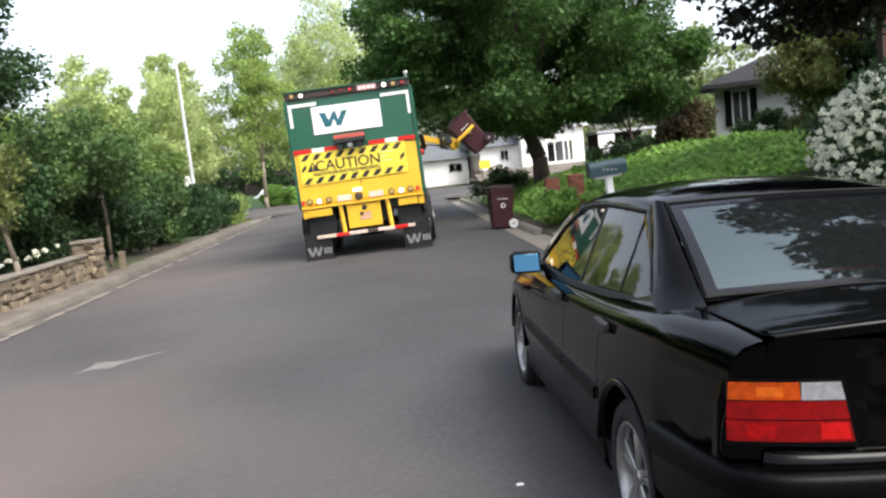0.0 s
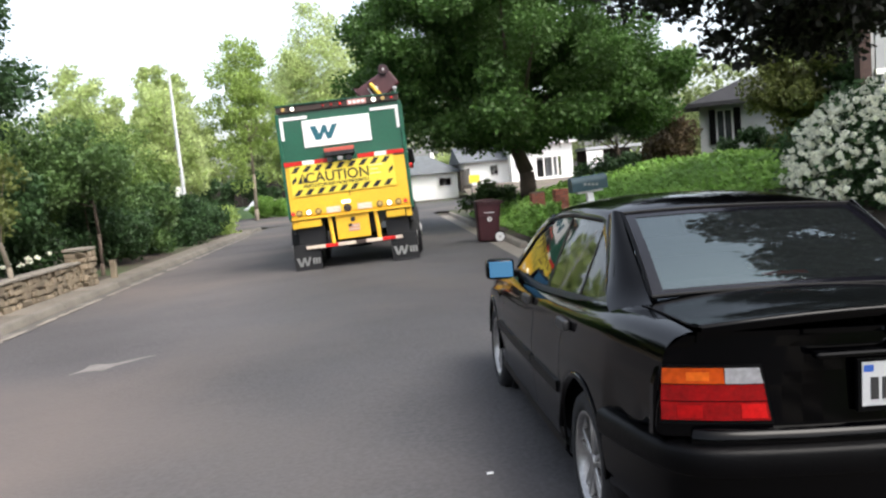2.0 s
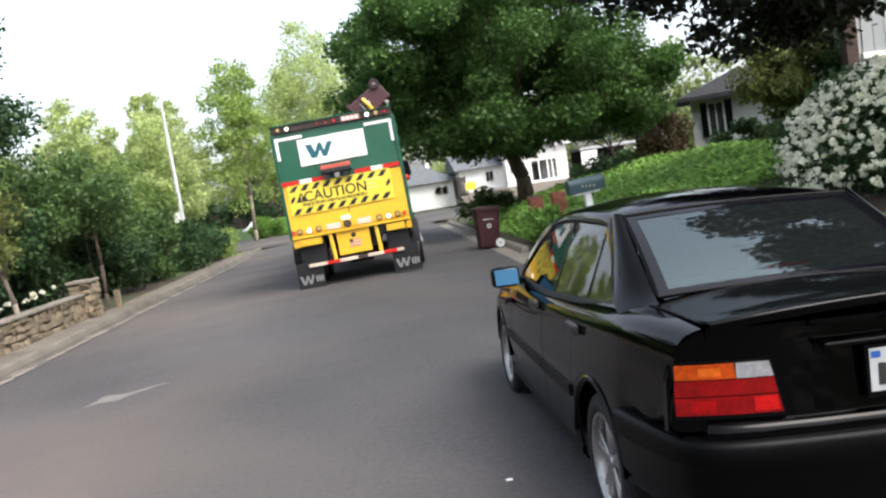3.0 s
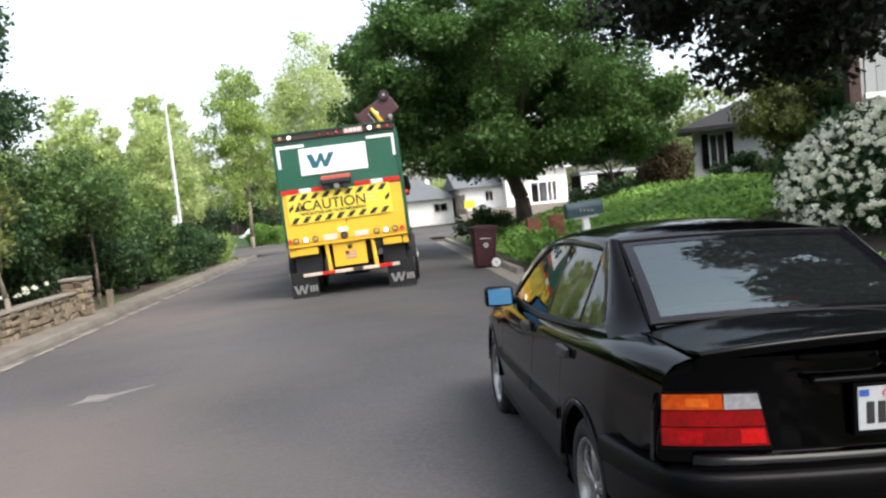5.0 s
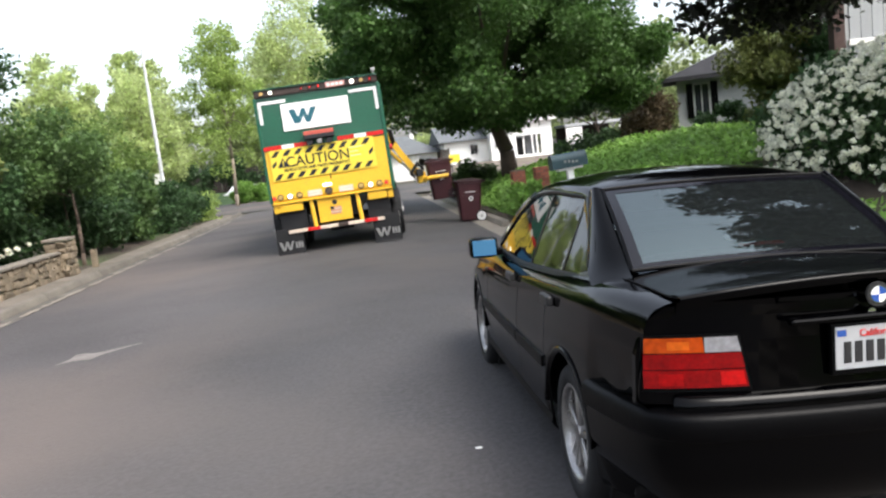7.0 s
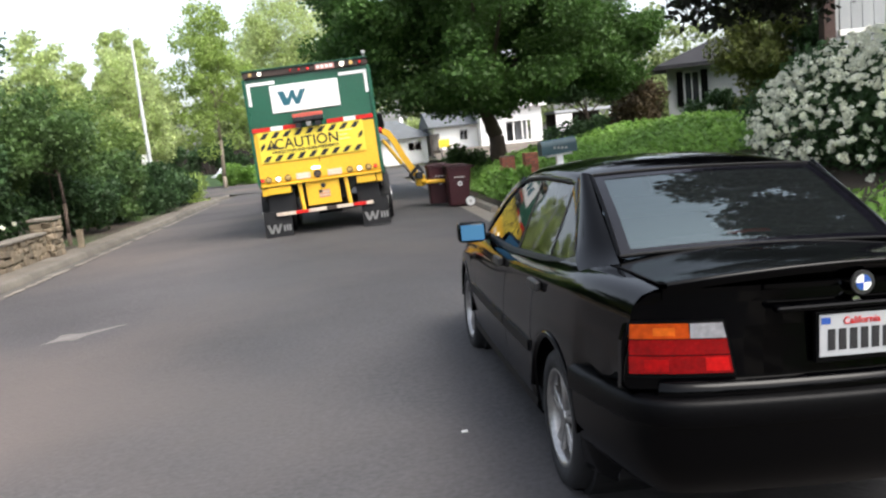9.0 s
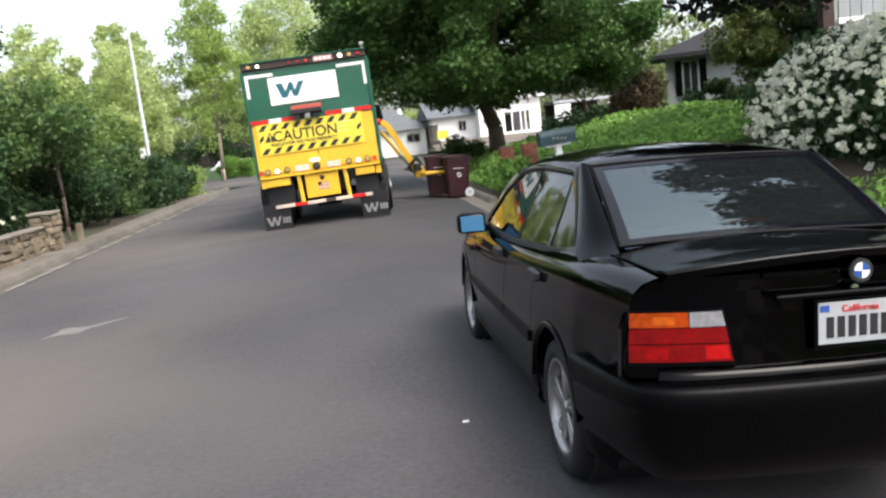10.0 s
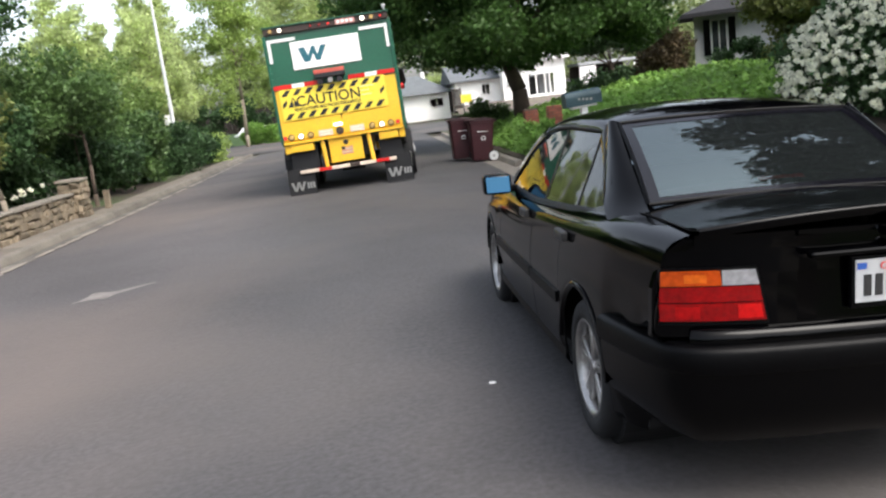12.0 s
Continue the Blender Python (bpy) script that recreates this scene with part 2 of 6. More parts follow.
def box(bm, x0, x1, y0, y1, z0, z1, bev=0.0, m=None):
    r = bmesh.ops.create_cube(bm, size=1)
    bmesh.ops.scale(bm, vec=(x1 - x0, y1 - y0, z1 - z0), verts=r["verts"])
    bmesh.ops.translate(bm, vec=((x0 + x1) / 2, (y0 + y1) / 2, (z0 + z1) / 2), verts=r["verts"])
    vs = r["verts"]
    if bev:
        es = list({e for v in vs for e in v.link_edges})
        g = bmesh.ops.bevel(bm, geom=es, offset=bev, segments=2, profile=0.5, affect="EDGES")
        vs = list({v for f in g["faces"] for v in f.verts} | {v for v in vs if v.is_valid})
    if m:
        bmesh.ops.transform(bm, matrix=m, verts=vs)
    return bm


def B(*a, bev=0.0, m=None):
    return box(bmesh.new(), *a, bev=bev, m=m)


def rod(bm, p, q, r, r2=None, seg=12):
    p, q = Vector(p), Vector(q)
    d = q - p
    g = bmesh.ops.create_cone(bm, cap_ends=True, segments=seg, radius1=r, radius2=r if r2 is None else r2, depth=d.length)
    m = Matrix.Translation((p + q) / 2) @ d.to_track_quat("Z", "Y").to_matrix().to_4x4()
    bmesh.ops.transform(bm, matrix=m, verts=g["verts"])
    return bm


def R(p, q, r, r2=None, seg=12):
    return rod(bmesh.new(), p, q, r, r2, seg)


def sheet(grid, thick=0.0):
    """A bmesh surface over rows of points."""
    bm = bmesh.new()
    vs = [[bm.verts.new(p) for p in row] for row in grid]
    for i in range(len(vs) - 1):
        for j in range(len(vs[0]) - 1):
            bm.faces.new((vs[i][j], vs[i][j + 1], vs[i + 1][j + 1], vs[i + 1][j]))
    if thick:
        bmesh.ops.recalc_face_normals(bm, faces=bm.faces)
        bmesh.ops.solidify(bm, geom=bm.faces[:], thickness=thick)
    return bm


def prism(points, y0, y1, axis="y"):
    """An outline in (x, z) pushed from y0 to y1."""
    bm = bmesh.new()
    put = (lambda a, b, c: (a, c, b)) if axis == "y" else (lambda a, b, c: (c, a, b))
    lo, hi = [bm.verts.new(put(a, b, y0)) for a, b in points], [bm.verts.new(put(a, b, y1)) for a, b in points]
    n = len(points)
    bm.faces.new(lo)
    bm.faces.new(hi[::-1])
    for i in range(n):
        bm.faces.new((lo[i], hi[i], hi[(i + 1) % n], lo[(i + 1) % n]))
    bmesh.ops.recalc_face_normals(bm, faces=bm.faces)
    return bm


def letters(name, text, size, mat, m, parent=None, label="", stretch=1.0, bold=0.0):
    """Raised lettering as a mesh, from the built-in font, upright in the x-z plane."""
    cu = bpy.data.curves.new(name, "FONT")
    cu.body, cu.size, cu.extrude, cu.align_x, cu.align_y, cu.offset = text, size, 0.002, "CENTER", "CENTER", bold
    tmp = bpy.data.objects.new("lettering_curve", cu)
    scene.collection.objects.link(tmp)
    me = bpy.data.meshes.new_from_object(tmp.evaluated_get(bpy.context.evaluated_depsgraph_get()))
    bpy.data.objects.remove(tmp)
    me.transform(m @ pose(0, 0, 0, 90) @ Matrix.Diagonal((stretch, 1, 1, 1)))
    me.materials.append(mat)
    ob = new(name, me)
    ob.parent = parent
    if label:
        tagged(ob, label)
    return ob


rng = np.random.default_rng(7)


def leaves_mesh(name, pts, size, mat, normal=None, flat=0.0):
    """Many small folded leaves at the points."""
    n = len(pts)
    a = rng.normal(size=(n, 3))
    if normal is not None:
        a = a * (1 - flat) + normal * flat * 1.6
    a /= np.linalg.norm(a, axis=1, keepdims=True) + 1e-9
    b = rng.normal(size=(n, 3))
    u = np.cross(a, b)
    u /= np.linalg.norm(u, axis=1, keepdims=True) + 1e-9
    w = np.cross(a, u)
    s = size * rng.uniform(0.6, 1.35, (n, 1))
    v = np.stack([pts - u * s * 0.6, pts + w * s * 0.34 + a * s * 0.1, pts + u * s * 0.6, pts - w * s * 0.34 + a * s * 0.1], 1).reshape(-1, 3)
    me = bpy.data.meshes.new(name)
    me.vertices.add(4 * n)
    me.vertices.foreach_set("co", v.ravel())
    me.loops.add(4 * n)
    me.loops.foreach_set("vertex_index", np.arange(4 * n, dtype=np.int32))
    me.polygons.add(n)
    me.polygons.foreach_set("loop_start", np.arange(0, 4 * n, 4, dtype=np.int32))
    me.update(calc_edges=True)
    me.validate()
    me.materials.append(mat)
    return me


def ball_points(centre, radii, n, shell=0.45):
    """Points in an ellipsoid, thicker towards its skin."""
    d = rng.normal(size=(n, 3))
    d /= np.linalg.norm(d, axis=1, keepdims=True)
    r = 1 - shell * rng.random((n, 1)) ** 1.6
    return np.array(centre) + d * r * np.array(radii)


def clumps(centre, radii, count, size, n, taper=0.0, cut=None, squash=0.75):
    """Leaf points gathered in clumps over an uneven crown."""
    global rng
    rng = np.random.default_rng(int(abs(centre[0] * 971 + centre[1] * 613 + centre[2] * 211)) + count)
    cs = ball_points(centre, radii, count, 0.75)
    if cut is not None:
        cs[:, 2] = np.maximum(cs[:, 2], cut + rng.random(count) * size * 0.8)
    if taper:
        f = np.clip((cs[:, 2] - centre[2]) / radii[2] * 0.5 + 0.5, 0, 1)
        for k in (0, 1):
            cs[:, k] = centre[k] + (cs[:, k] - centre[k]) * (1 + taper * (0.45 - f))
    out = []
    for c in cs:
        s = size * rng.uniform(0.6, 1.25)
        out.append(ball_points(c, (s, s, s * squash), n // count, 0.6) + rng.normal(size=(n // count, 3)) * 0.12 * size)
    return np.concatenate(out), cs


def limb(bm, pts, r0, r1, seg=8):
    n = len(pts) - 1
    for i in range(n):
        ra, rb = r0 + (r1 - r0) * i / n, r0 + (r1 - r0) * (i + 1) / n
        rod(bm, pts[i], pts[i + 1], ra, rb, seg)
    return bm


def tree(name, base, trunk_top, r, centre, radii, count, size, n, leafsize, mat, bark, label, cut=None, group="", limbs=10, squash=0.75, flat=0.0, category="tree", kind="", taper=0.0):
    root = new(name)
    root.location = base
    bx = Vector(base)
    rel = lambda p: tuple(Vector(p) - bx)
    pts, cs = clumps(centre, radii, count, size, n, cut=cut, squash=squash, taper=taper)
    top = Vector(trunk_top)
    bend = Vector((r * 0.6, r * 0.3, 0))
    bm = limb(bmesh.new(), [rel(bx - Vector((0, 0, 0.25))), rel(bx.lerp(top, 0.12)), rel(bx.lerp(top, 0.5) + bend), rel(top)], r * 1.25, r * 0.7, 12)
    trunk = part("trunk", bm, bark, root, smooth=True)
    for c in cs[rng.permutation(len(cs))[:limbs]]:
        c = Vector(c)
        start = bx.lerp(top, rng.uniform(0.75, 1.0))
        mid = start.lerp(c, 0.5) + Vector((0, 0, 0.15 * (c - start).length * rng.uniform(-0.3, 1)))
        part("limb", limb(bmesh.new(), [rel(start), rel(mid), rel(c)], r * 0.42, r * 0.08, 6), bark, root, smooth=True)
    pts = pts - np.array(base)
    crown = new("crown", leaves_mesh("crown", pts, leafsize, mat, np.array([0, 0, 1.0]), flat))
    crown.parent = root
    return tagged(root, label, category, group, kind)


def bush(name, centre, radii, count, size, n, leafsize, mat, label, category="bush", group="", kind="", ground=0.0, stems=5, flat=0.0):
    root = new(name)
    root.location = (centre[0], centre[1], ground)
    pts, cs = clumps(centre, radii, count, size, n, cut=ground + 0.05)
    pts[:, 2] = np.maximum(pts[:, 2], ground + 0.02 * rng.random(len(pts)))
    o = np.array([centre[0], centre[1], ground])
    foliage = new("foliage", leaves_mesh("foliage", pts - o, leafsize, mat, np.array([0, 0, 1.0]), flat))
    foliage.parent = root
    for c in cs[:stems]:
        q = Vector(c - o)
        part("stem", R((q.x * 0.25, q.y * 0.25, -0.1), q, 0.03, 0.01, 6), BARK, root)
    return tagged(root, label, category, group, kind)


# ---- ground, road, kerbs ----
def road_z(x):
    """The road's cambered cross-section, falling to both gutters."""
    d = x + 1.5
    slope = 0.045 if d > 0 else 0.0237
    return 0.045 - slope * (math.sqrt(d * d + 0.16) - 0.4)


def bank_z(x, y):
    """The planted bank that rises behind the kerb, up to the house."""
    rise = 0.10 + 0.50 * min(max((x - 1.9) / 1.5, 0), 1) + 0.62 * min(max((x - 3.4) / 4.0, 0), 1)
    keep = min(max((31 - y) / 9, 0), 1) * min(max((y - 2) / 6, 0.25), 1)
    return 0.05 + (rise - 0.05) * keep


def setting(name, bm, mat, label, smooth=False):
    return tagged(part(name, bm, mat, None, "", smooth), label, kind="structure")


setting("ground", sheet([[(-600, y, -0.14), (600, y, -0.14)] for y in (-400, 900)]), SOIL, "dark earth and grass reaching the horizon")
xs = [-6.92 + 7.92 * i / 24 for i in range(25)]
setting("road", sheet([[(x, y, road_z(x)) for x in xs] for y in range(-30, 37, 2)]), ASPHALT, "worn grey asphalt street with a slight crown", True)
setting("road_cross", sheet([[(x, y, -0.02 - 0.002 * abs(y - 44)) for x in (-80, -40, -7, 1, 40, 80)] for y in (36, 40, 44, 48, 52)]), ASPHALT, "grey asphalt cross street", True)


def kerb_run(name, side, x, y0, y1, label, mat=CONCRETE, pan_w=0.26):
    """Concrete kerb stones with a gutter pan, laid end to end."""
    root = tagged(new(name), label, "kerb", kind="structure")
    zg = road_z(x)
    s = side
    out = [(0, -0.1), (0, 0.012), (-s * pan_w, 0.014), (-s * (pan_w + 0.02), 0.0), (-s * (pan_w + 0.02), -0.1)]
    pan = prism([(x + a, zg + b) for a, b in out], 0, 2.985)
    prof = [(s * 0.0, -0.1), (s * 0.0, 0.03), (s * 0.035, 0.11), (s * 0.06, 0.13), (s * 0.17, 0.135), (s * 0.17, -0.1)]
    stone = prism([(x + a, zg + b) for a, b in prof], 0, 2.985)
    mp, ms = bpy.data.meshes.new("gutter_pan"), bpy.data.meshes.new("kerb_stone")
    for bm, me in ((pan, mp), (stone, ms)):
        bm.to_mesh(me)
        bm.free()
        me.materials.append(GUTTER if me is mp and side < 0 else mat)
    y = y0
    while y < y1:
        for nm, me in (("gutter_pan", mp), ("kerb_stone", ms)):
            if nm == "kerb_stone" and side > 0 and 5.0 < y < 13.0:
                continue
            ob = new(nm, me)
            ob.location, ob.parent = (0, y, 0), root
        y += 3.0


kerb_run("kerb_left", -1, -7.10, -28, 34, "weathered tan concrete kerb with gutter", KERB)
kerb_run("kerb_right", 1, 1.36, -28, 32, "weathered concrete kerb with gutter pan", pan_w=0.42)


def slab_run(name, x0, x1, y0, y1, z0, z1, label, step=1.5, mat=CONCRETE):
    root = tagged(new(name), label, "pavement", kind="structure")
    bm = bmesh.new()
    v = [bm.verts.new(p) for p in ((x0, 0, z0), (x1, 0, z1), (x1, step - 0.012, z1), (x0, step - 0.012, z0))]
    w = [bm.verts.new(p) for p in ((x0, 0, z0 - .12), (x1, 0, z1 - .12), (x1, step - 0.012, z1 - .12), (x0, step - 0.012, z0 - .12))]
    bm.faces.new(v)
    for i in range(4):
        bm.faces.new((v[i], w[i], w[(i + 1) % 4], v[(i + 1) % 4]))
    bmesh.ops.recalc_face_normals(bm, faces=bm.faces)
    me = bpy.data.meshes.new("slab")
    bm.to_mesh(me)
    bm.free()
    me.materials.append(mat)
    y = y0
    while y < y1 - 0.1:
        ob = new("slab", me)
        ob.location, ob.parent = (0, y, 0), root
        y += step


slab_run("pavement_left", -7.78, -7.275, -20, 33.5, 0.04, 0.03, "narrow weathered footway behind the kerb", mat=FOOTWAY)
slab_run("driveway_apron", 1.365, 3.0, 4.9, 13.9, -0.055, 0.16, "pale concrete driveway apron sloping to the gutter", 3.0)
nx, ny = 40, 50
setting("bank", sheet([[(1.53 + 38 * (i / nx) ** 1.7, -30 + 64 * j / ny, bank_z(1.53 + 38 * (i / nx) ** 1.7, -30 + 64 * j / ny) - (0.12 if 4.5 < -30 + 64 * j / ny < 14.2 and i < 9 else 0)) for i in range(nx + 1)] for j in range(ny + 1)]), SOIL, "earth bank rising towards the house", True)
setting("verge", sheet([[(-7.8 - 40 * (i / 12) ** 1.5, -30 + 64 * j / 30, 0.02 + 0.12 * min(i / 4, 1)) for i in range(13)] for j in range(31)]), SOIL, "bare dark earth beneath the hedges", True)
setting("lawn", sheet([[(-60 + 52 * i / 20, 52 + 12 * j / 6, -0.1 + 1.0 * math.sin(math.pi * j / 6) * max(0, 1 - abs(i - 16) / 12)) for i in range(21)] for j in range(7)]), leaf("lawn_green", (0.07, 0.13, 0.03)), "green lawn mound across the cross street", True)
# pale broken seam between gutter and asphalt
bm = bmesh.new()
y = -4.0
while y < 30:
    long = rng.uniform(0.25, 0.9)
    prev = None
    for k in range(7):
        w = rng.uniform(0.025, 0.085) * (0.35 if k in (0, 6) else 1)
        c = rng.uniform(-0.012, 0.012)
        pair = [bm.verts.new((-6.865 + c + s * w, y + long * k / 6, road_z(-6.865) + 0.016)) for s in (-1, 1)]
        if prev:
            bm.faces.new((prev[0], prev[1], pair[1], pair[0]))
        prev = pair
    y += long + rng.choice([0.02, 0.06, 0.35])
setting("gutter_seam", bm, CONCRETE, "pale broken concrete seam along the gutter")
# worn pale scrape on the asphalt
rows = []
for k in range(25):
    f = k / 24
    cx, cy = -4.86 + 0.73 * f, 4.99 + 0.51 * f + 0.02 * math.sin(9 * f)
    hw = 0.012 + 0.07 * math.sin(math.pi * f) + 0.2 * math.exp(-((f - 0.32) / 0.13) ** 2)
    lo, hi = hw * rng.uniform(0.5, 0.75), hw * rng.uniform(0.95, 1.25)
    rows.append([(cx + 0.5 * s, cy - 0.85 * s, road_z(cx + 0.5 * s) + 0.003) for s in (-hi, 0, lo)])
setting("road_scrape", sheet(rows), PALE_SEAL, "pale scraped patch on asphalt")


# ---- parked black saloon ----
CAR = pose(0.014, 0, 0.008, -0.75) @ pose(0, 0, 0, 0, 2.5, 0)


def interp(x, pts):
    return float(np.interp(x, [p[0] for p in pts], [p[1] for p in pts]))


def eased(y, pts, reach=0.1):
    """The same line with its corners rounded off."""
    return float(np.mean([interp(y + o, pts) for o in np.linspace(-reach, reach, 9)]))


def deck_z(y):
    return eased(y, [(-1.1, 1.042), (-0.95, 1.044), (-0.55, 1.048), (-0.25, 1.042), (0.1, 1.018), (0.45, 0.996), (1.1, 0.972), (1.8, 0.966), (2.1, 0.962), (2.7, 0.905), (3.2, 0.83), (3.4, 0.77)])


def half_w(y):
    return eased(y, [(-1.1, 0.775), (-0.9, 0.794), (-0.75, 0.806), (-0.6, 0.817), (-0.36, 0.836), (0, 0.848), (0.8, 0.853), (1.6, 0.853), (2.7, 0.84), (3.1, 0.81), (3.5, 0.74)])


def end_bend(x, y):
    """How far the tail and the nose curve in towards the corners."""
    k = (abs(x) / 0.85) ** 3
    if y < -0.4:
        return 0.15 * k * min((-0.4 - y) / 0.5, 1)
    if y > 2.9:
        return -0.22 * k * min((y - 2.9) / 0.5, 1)
    return 0


def arch(y):
    z = 0.20
    for yc in (0.0, 2.70):
        d = 0.355 ** 2 - (y - yc) ** 2
        if d > 0:
            z = max(z, 0.31 + math.sqrt(d))
    return z


def section(y, s):
    """Half a cross-section of the body from the sill up to the deck's middle."""
    w, d, lo = half_w(y), deck_z(y), arch(y)
    if y < -0.62:
        lo = max(lo, 0.36 + 0.16 * min((-0.62 - y) / 0.3, 1))
    pts = []
    top = min(0.83, d - 0.15)
    for f in (0, 0.05, 0.3, 0.5, 0.62, 0.8, 1.0):
        z = lo + (top - lo) * f
        tuck = 0.075 * min(max((-0.36 - y) / 0.25, 0), 1) if z < 0.665 else 0.0
        ww = w - tuck - 0.035 * max(0, (0.50 - z) / 0.3) - 0.02 * max(0, (z - 0.62) / 0.2) ** 2
        pts.append((ww if f else ww - 0.012, z))
    pts += [(w - 0.026, d - 0.135), (w - 0.033, d - 0.10), (w - 0.045, d - 0.072), (w - 0.066, d - 0.048), (w - 0.105, d - 0.030), (w - 0.16, d - 0.017), (0.45, d + 0.004), (0.22, d + 0.016), (0.0, d + 0.020)]
    return [(s * x, y + end_bend(x, y), z) for x, z in pts]


def tail_y(x, z):
    """The rear face of the body."""
    base = interp(z, [(0.45, -0.93), (0.70, -0.935), (0.86, -0.925), (1.0, -0.925), (1.035, -0.95)])
    return base + 0.15 * (abs(x) / 0.85) ** 3


def tail_patch(x0, x1, z0, z1, out, nx=10, nz=3, skew=0.0):
    """A piece lying on the rear face, standing proud by out."""
    rows = []
    for j in range(nz + 1):
        z = z0 + (z1 - z0) * j / nz
        k = skew * (1 - (z - z0) / (z1 - z0))
        lim = interp(z, [(0.5, 0.80), (0.83, 0.785), (0.92, 0.76), (0.955, 0.742), (0.985, 0.712), (1.01, 0.67), (1.03, 0.64)])
        a, b = max(x0 - k, -lim), min(x1, lim)
        rows.append([(a + (b - a) * i / nx, tail_y(a + (b - a) * i / nx, z) - out, z) for i in range(nx + 1)])
    bm = sheet(rows)
    ext = bmesh.ops.extrude_face_region(bm, geom=bm.faces[:])
    bmesh.ops.translate(bm, vec=(0, out + 0.03, 0), verts=[v for v in ext["geom"] if isinstance(v, bmesh.types.BMVert)])
    bmesh.ops.recalc_face_normals(bm, faces=bm.faces)
    return bm


def glass_sheet(a, b, c, d, n=6, bulge=0.02, out=(0, 0, 1)):
    """A curved pane between four corners (a-b along the bottom, d-c along the top)."""
    a, b, c, d = map(Vector, (a, b, c, d))
    o = Vector(out)
    rows = []
    for j in range(n + 1):
        v = j / n
        rows.append([tuple(a.lerp(b, i / n).lerp(d.lerp(c, i / n), v) + o * bulge * (4 * (i / n) * (1 - i / n) + 4 * v * (1 - v)) / 2) for i in range(n + 1)])
    return sheet(rows)


def strip(points, width, out, thick=0.006):
    """A flat bar that follows points."""
    o = Vector(out)
    rows = []
    for i, p in enumerate(points):
        p = Vector(p)
        rows.append([tuple(p + o * 0), tuple(p + Vector((0, 0, width)))])
    bm = sheet(rows)
    ext = bmesh.ops.extrude_face_region(bm, geom=bm.faces[:])
    bmesh.ops.translate(bm, vec=o * thick, verts=[v for v in ext["geom"] if isinstance(v, bmesh.types.BMVert)])
    bmesh.ops.recalc_face_normals(bm, faces=bm.faces)
    return bm


def wheel(parent, x, y, z, side, r=0.316):
    hub = new("wheel")
    hub.parent, hub.location = parent, (x, y, z)
    bm = bmesh.new()
    prof = [(-0.10, r - 0.055), (-0.095, r - 0.02), (-0.07, r), (0.07, r), (0.10, r - 0.02), (0.108, r - 0.055), (0.100, 0.222), (0.075, 0.218)]
    n = 40
    rings = [[bm.verts.new((side * a, q * math.cos(2 * math.pi * i / n), q * math.sin(2 * math.pi * i / n))) for i in range(n)] for a, q in prof]
    for k in range(len(rings) - 1):
        for i in range(n):
            bm.faces.new((rings[k][i], rings[k][(i + 1) % n], rings[k + 1][(i + 1) % n], rings[k + 1][i]))
    bmesh.ops.recalc_face_normals(bm, faces=bm.faces)
    part("tyre", bm, RUBBER, hub, smooth=True)
    bm = bmesh.new()
    prof = [(0.092, 0.226), (0.100, 0.220), (0.098, 0.205), (0.07, 0.196), (-0.05, 0.19), (-0.06, 0.0)]
    rings = [[bm.verts.new((side * a, q * math.cos(2 * math.pi * i / n), q * math.sin(2 * math.pi * i / n))) for i in range(n)] for a, q in prof[:-1]]
    for k in range(len(rings) - 1):
        for i in range(n):
            bm.faces.new((rings[k][i], rings[k][(i + 1) % n], rings[k + 1][(i + 1) % n], rings[k + 1][i]))
    bmesh.ops.recalc_face_normals(bm, faces=bm.faces)
    part("rim", bm, ALLOY, hub, "polished alloy rim", smooth=True)
    part("brake_disc", R((-side * 0.04, 0, 0), (-side * 0.02, 0, 0), 0.17, seg=32), CAR_DARK, hub)
    for k in range(5):
        for o in (-0.16, 0.16):
            a = 2 * math.pi * k / 5 + 0.3 + o
            ca, sa = math.cos(a), math.sin(a)
            m = Matrix(((1, 0, 0, 0), (0, ca, -sa, 0), (0, sa, ca, 0), (0, 0, 0, 1)))
            x0, x1 = sorted((side * 0.045, side * 0.078))
            part("spoke", B(x0, x1, 0.03, 0.205, -0.014, 0.014, bev=0.006, m=m), ALLOY, hub, smooth=True)
    part("hub_cap", R((side * 0.03, 0, 0), (side * 0.085, 0, 0), 0.05, 0.035, 20), ALLOY, hub)
    return hub


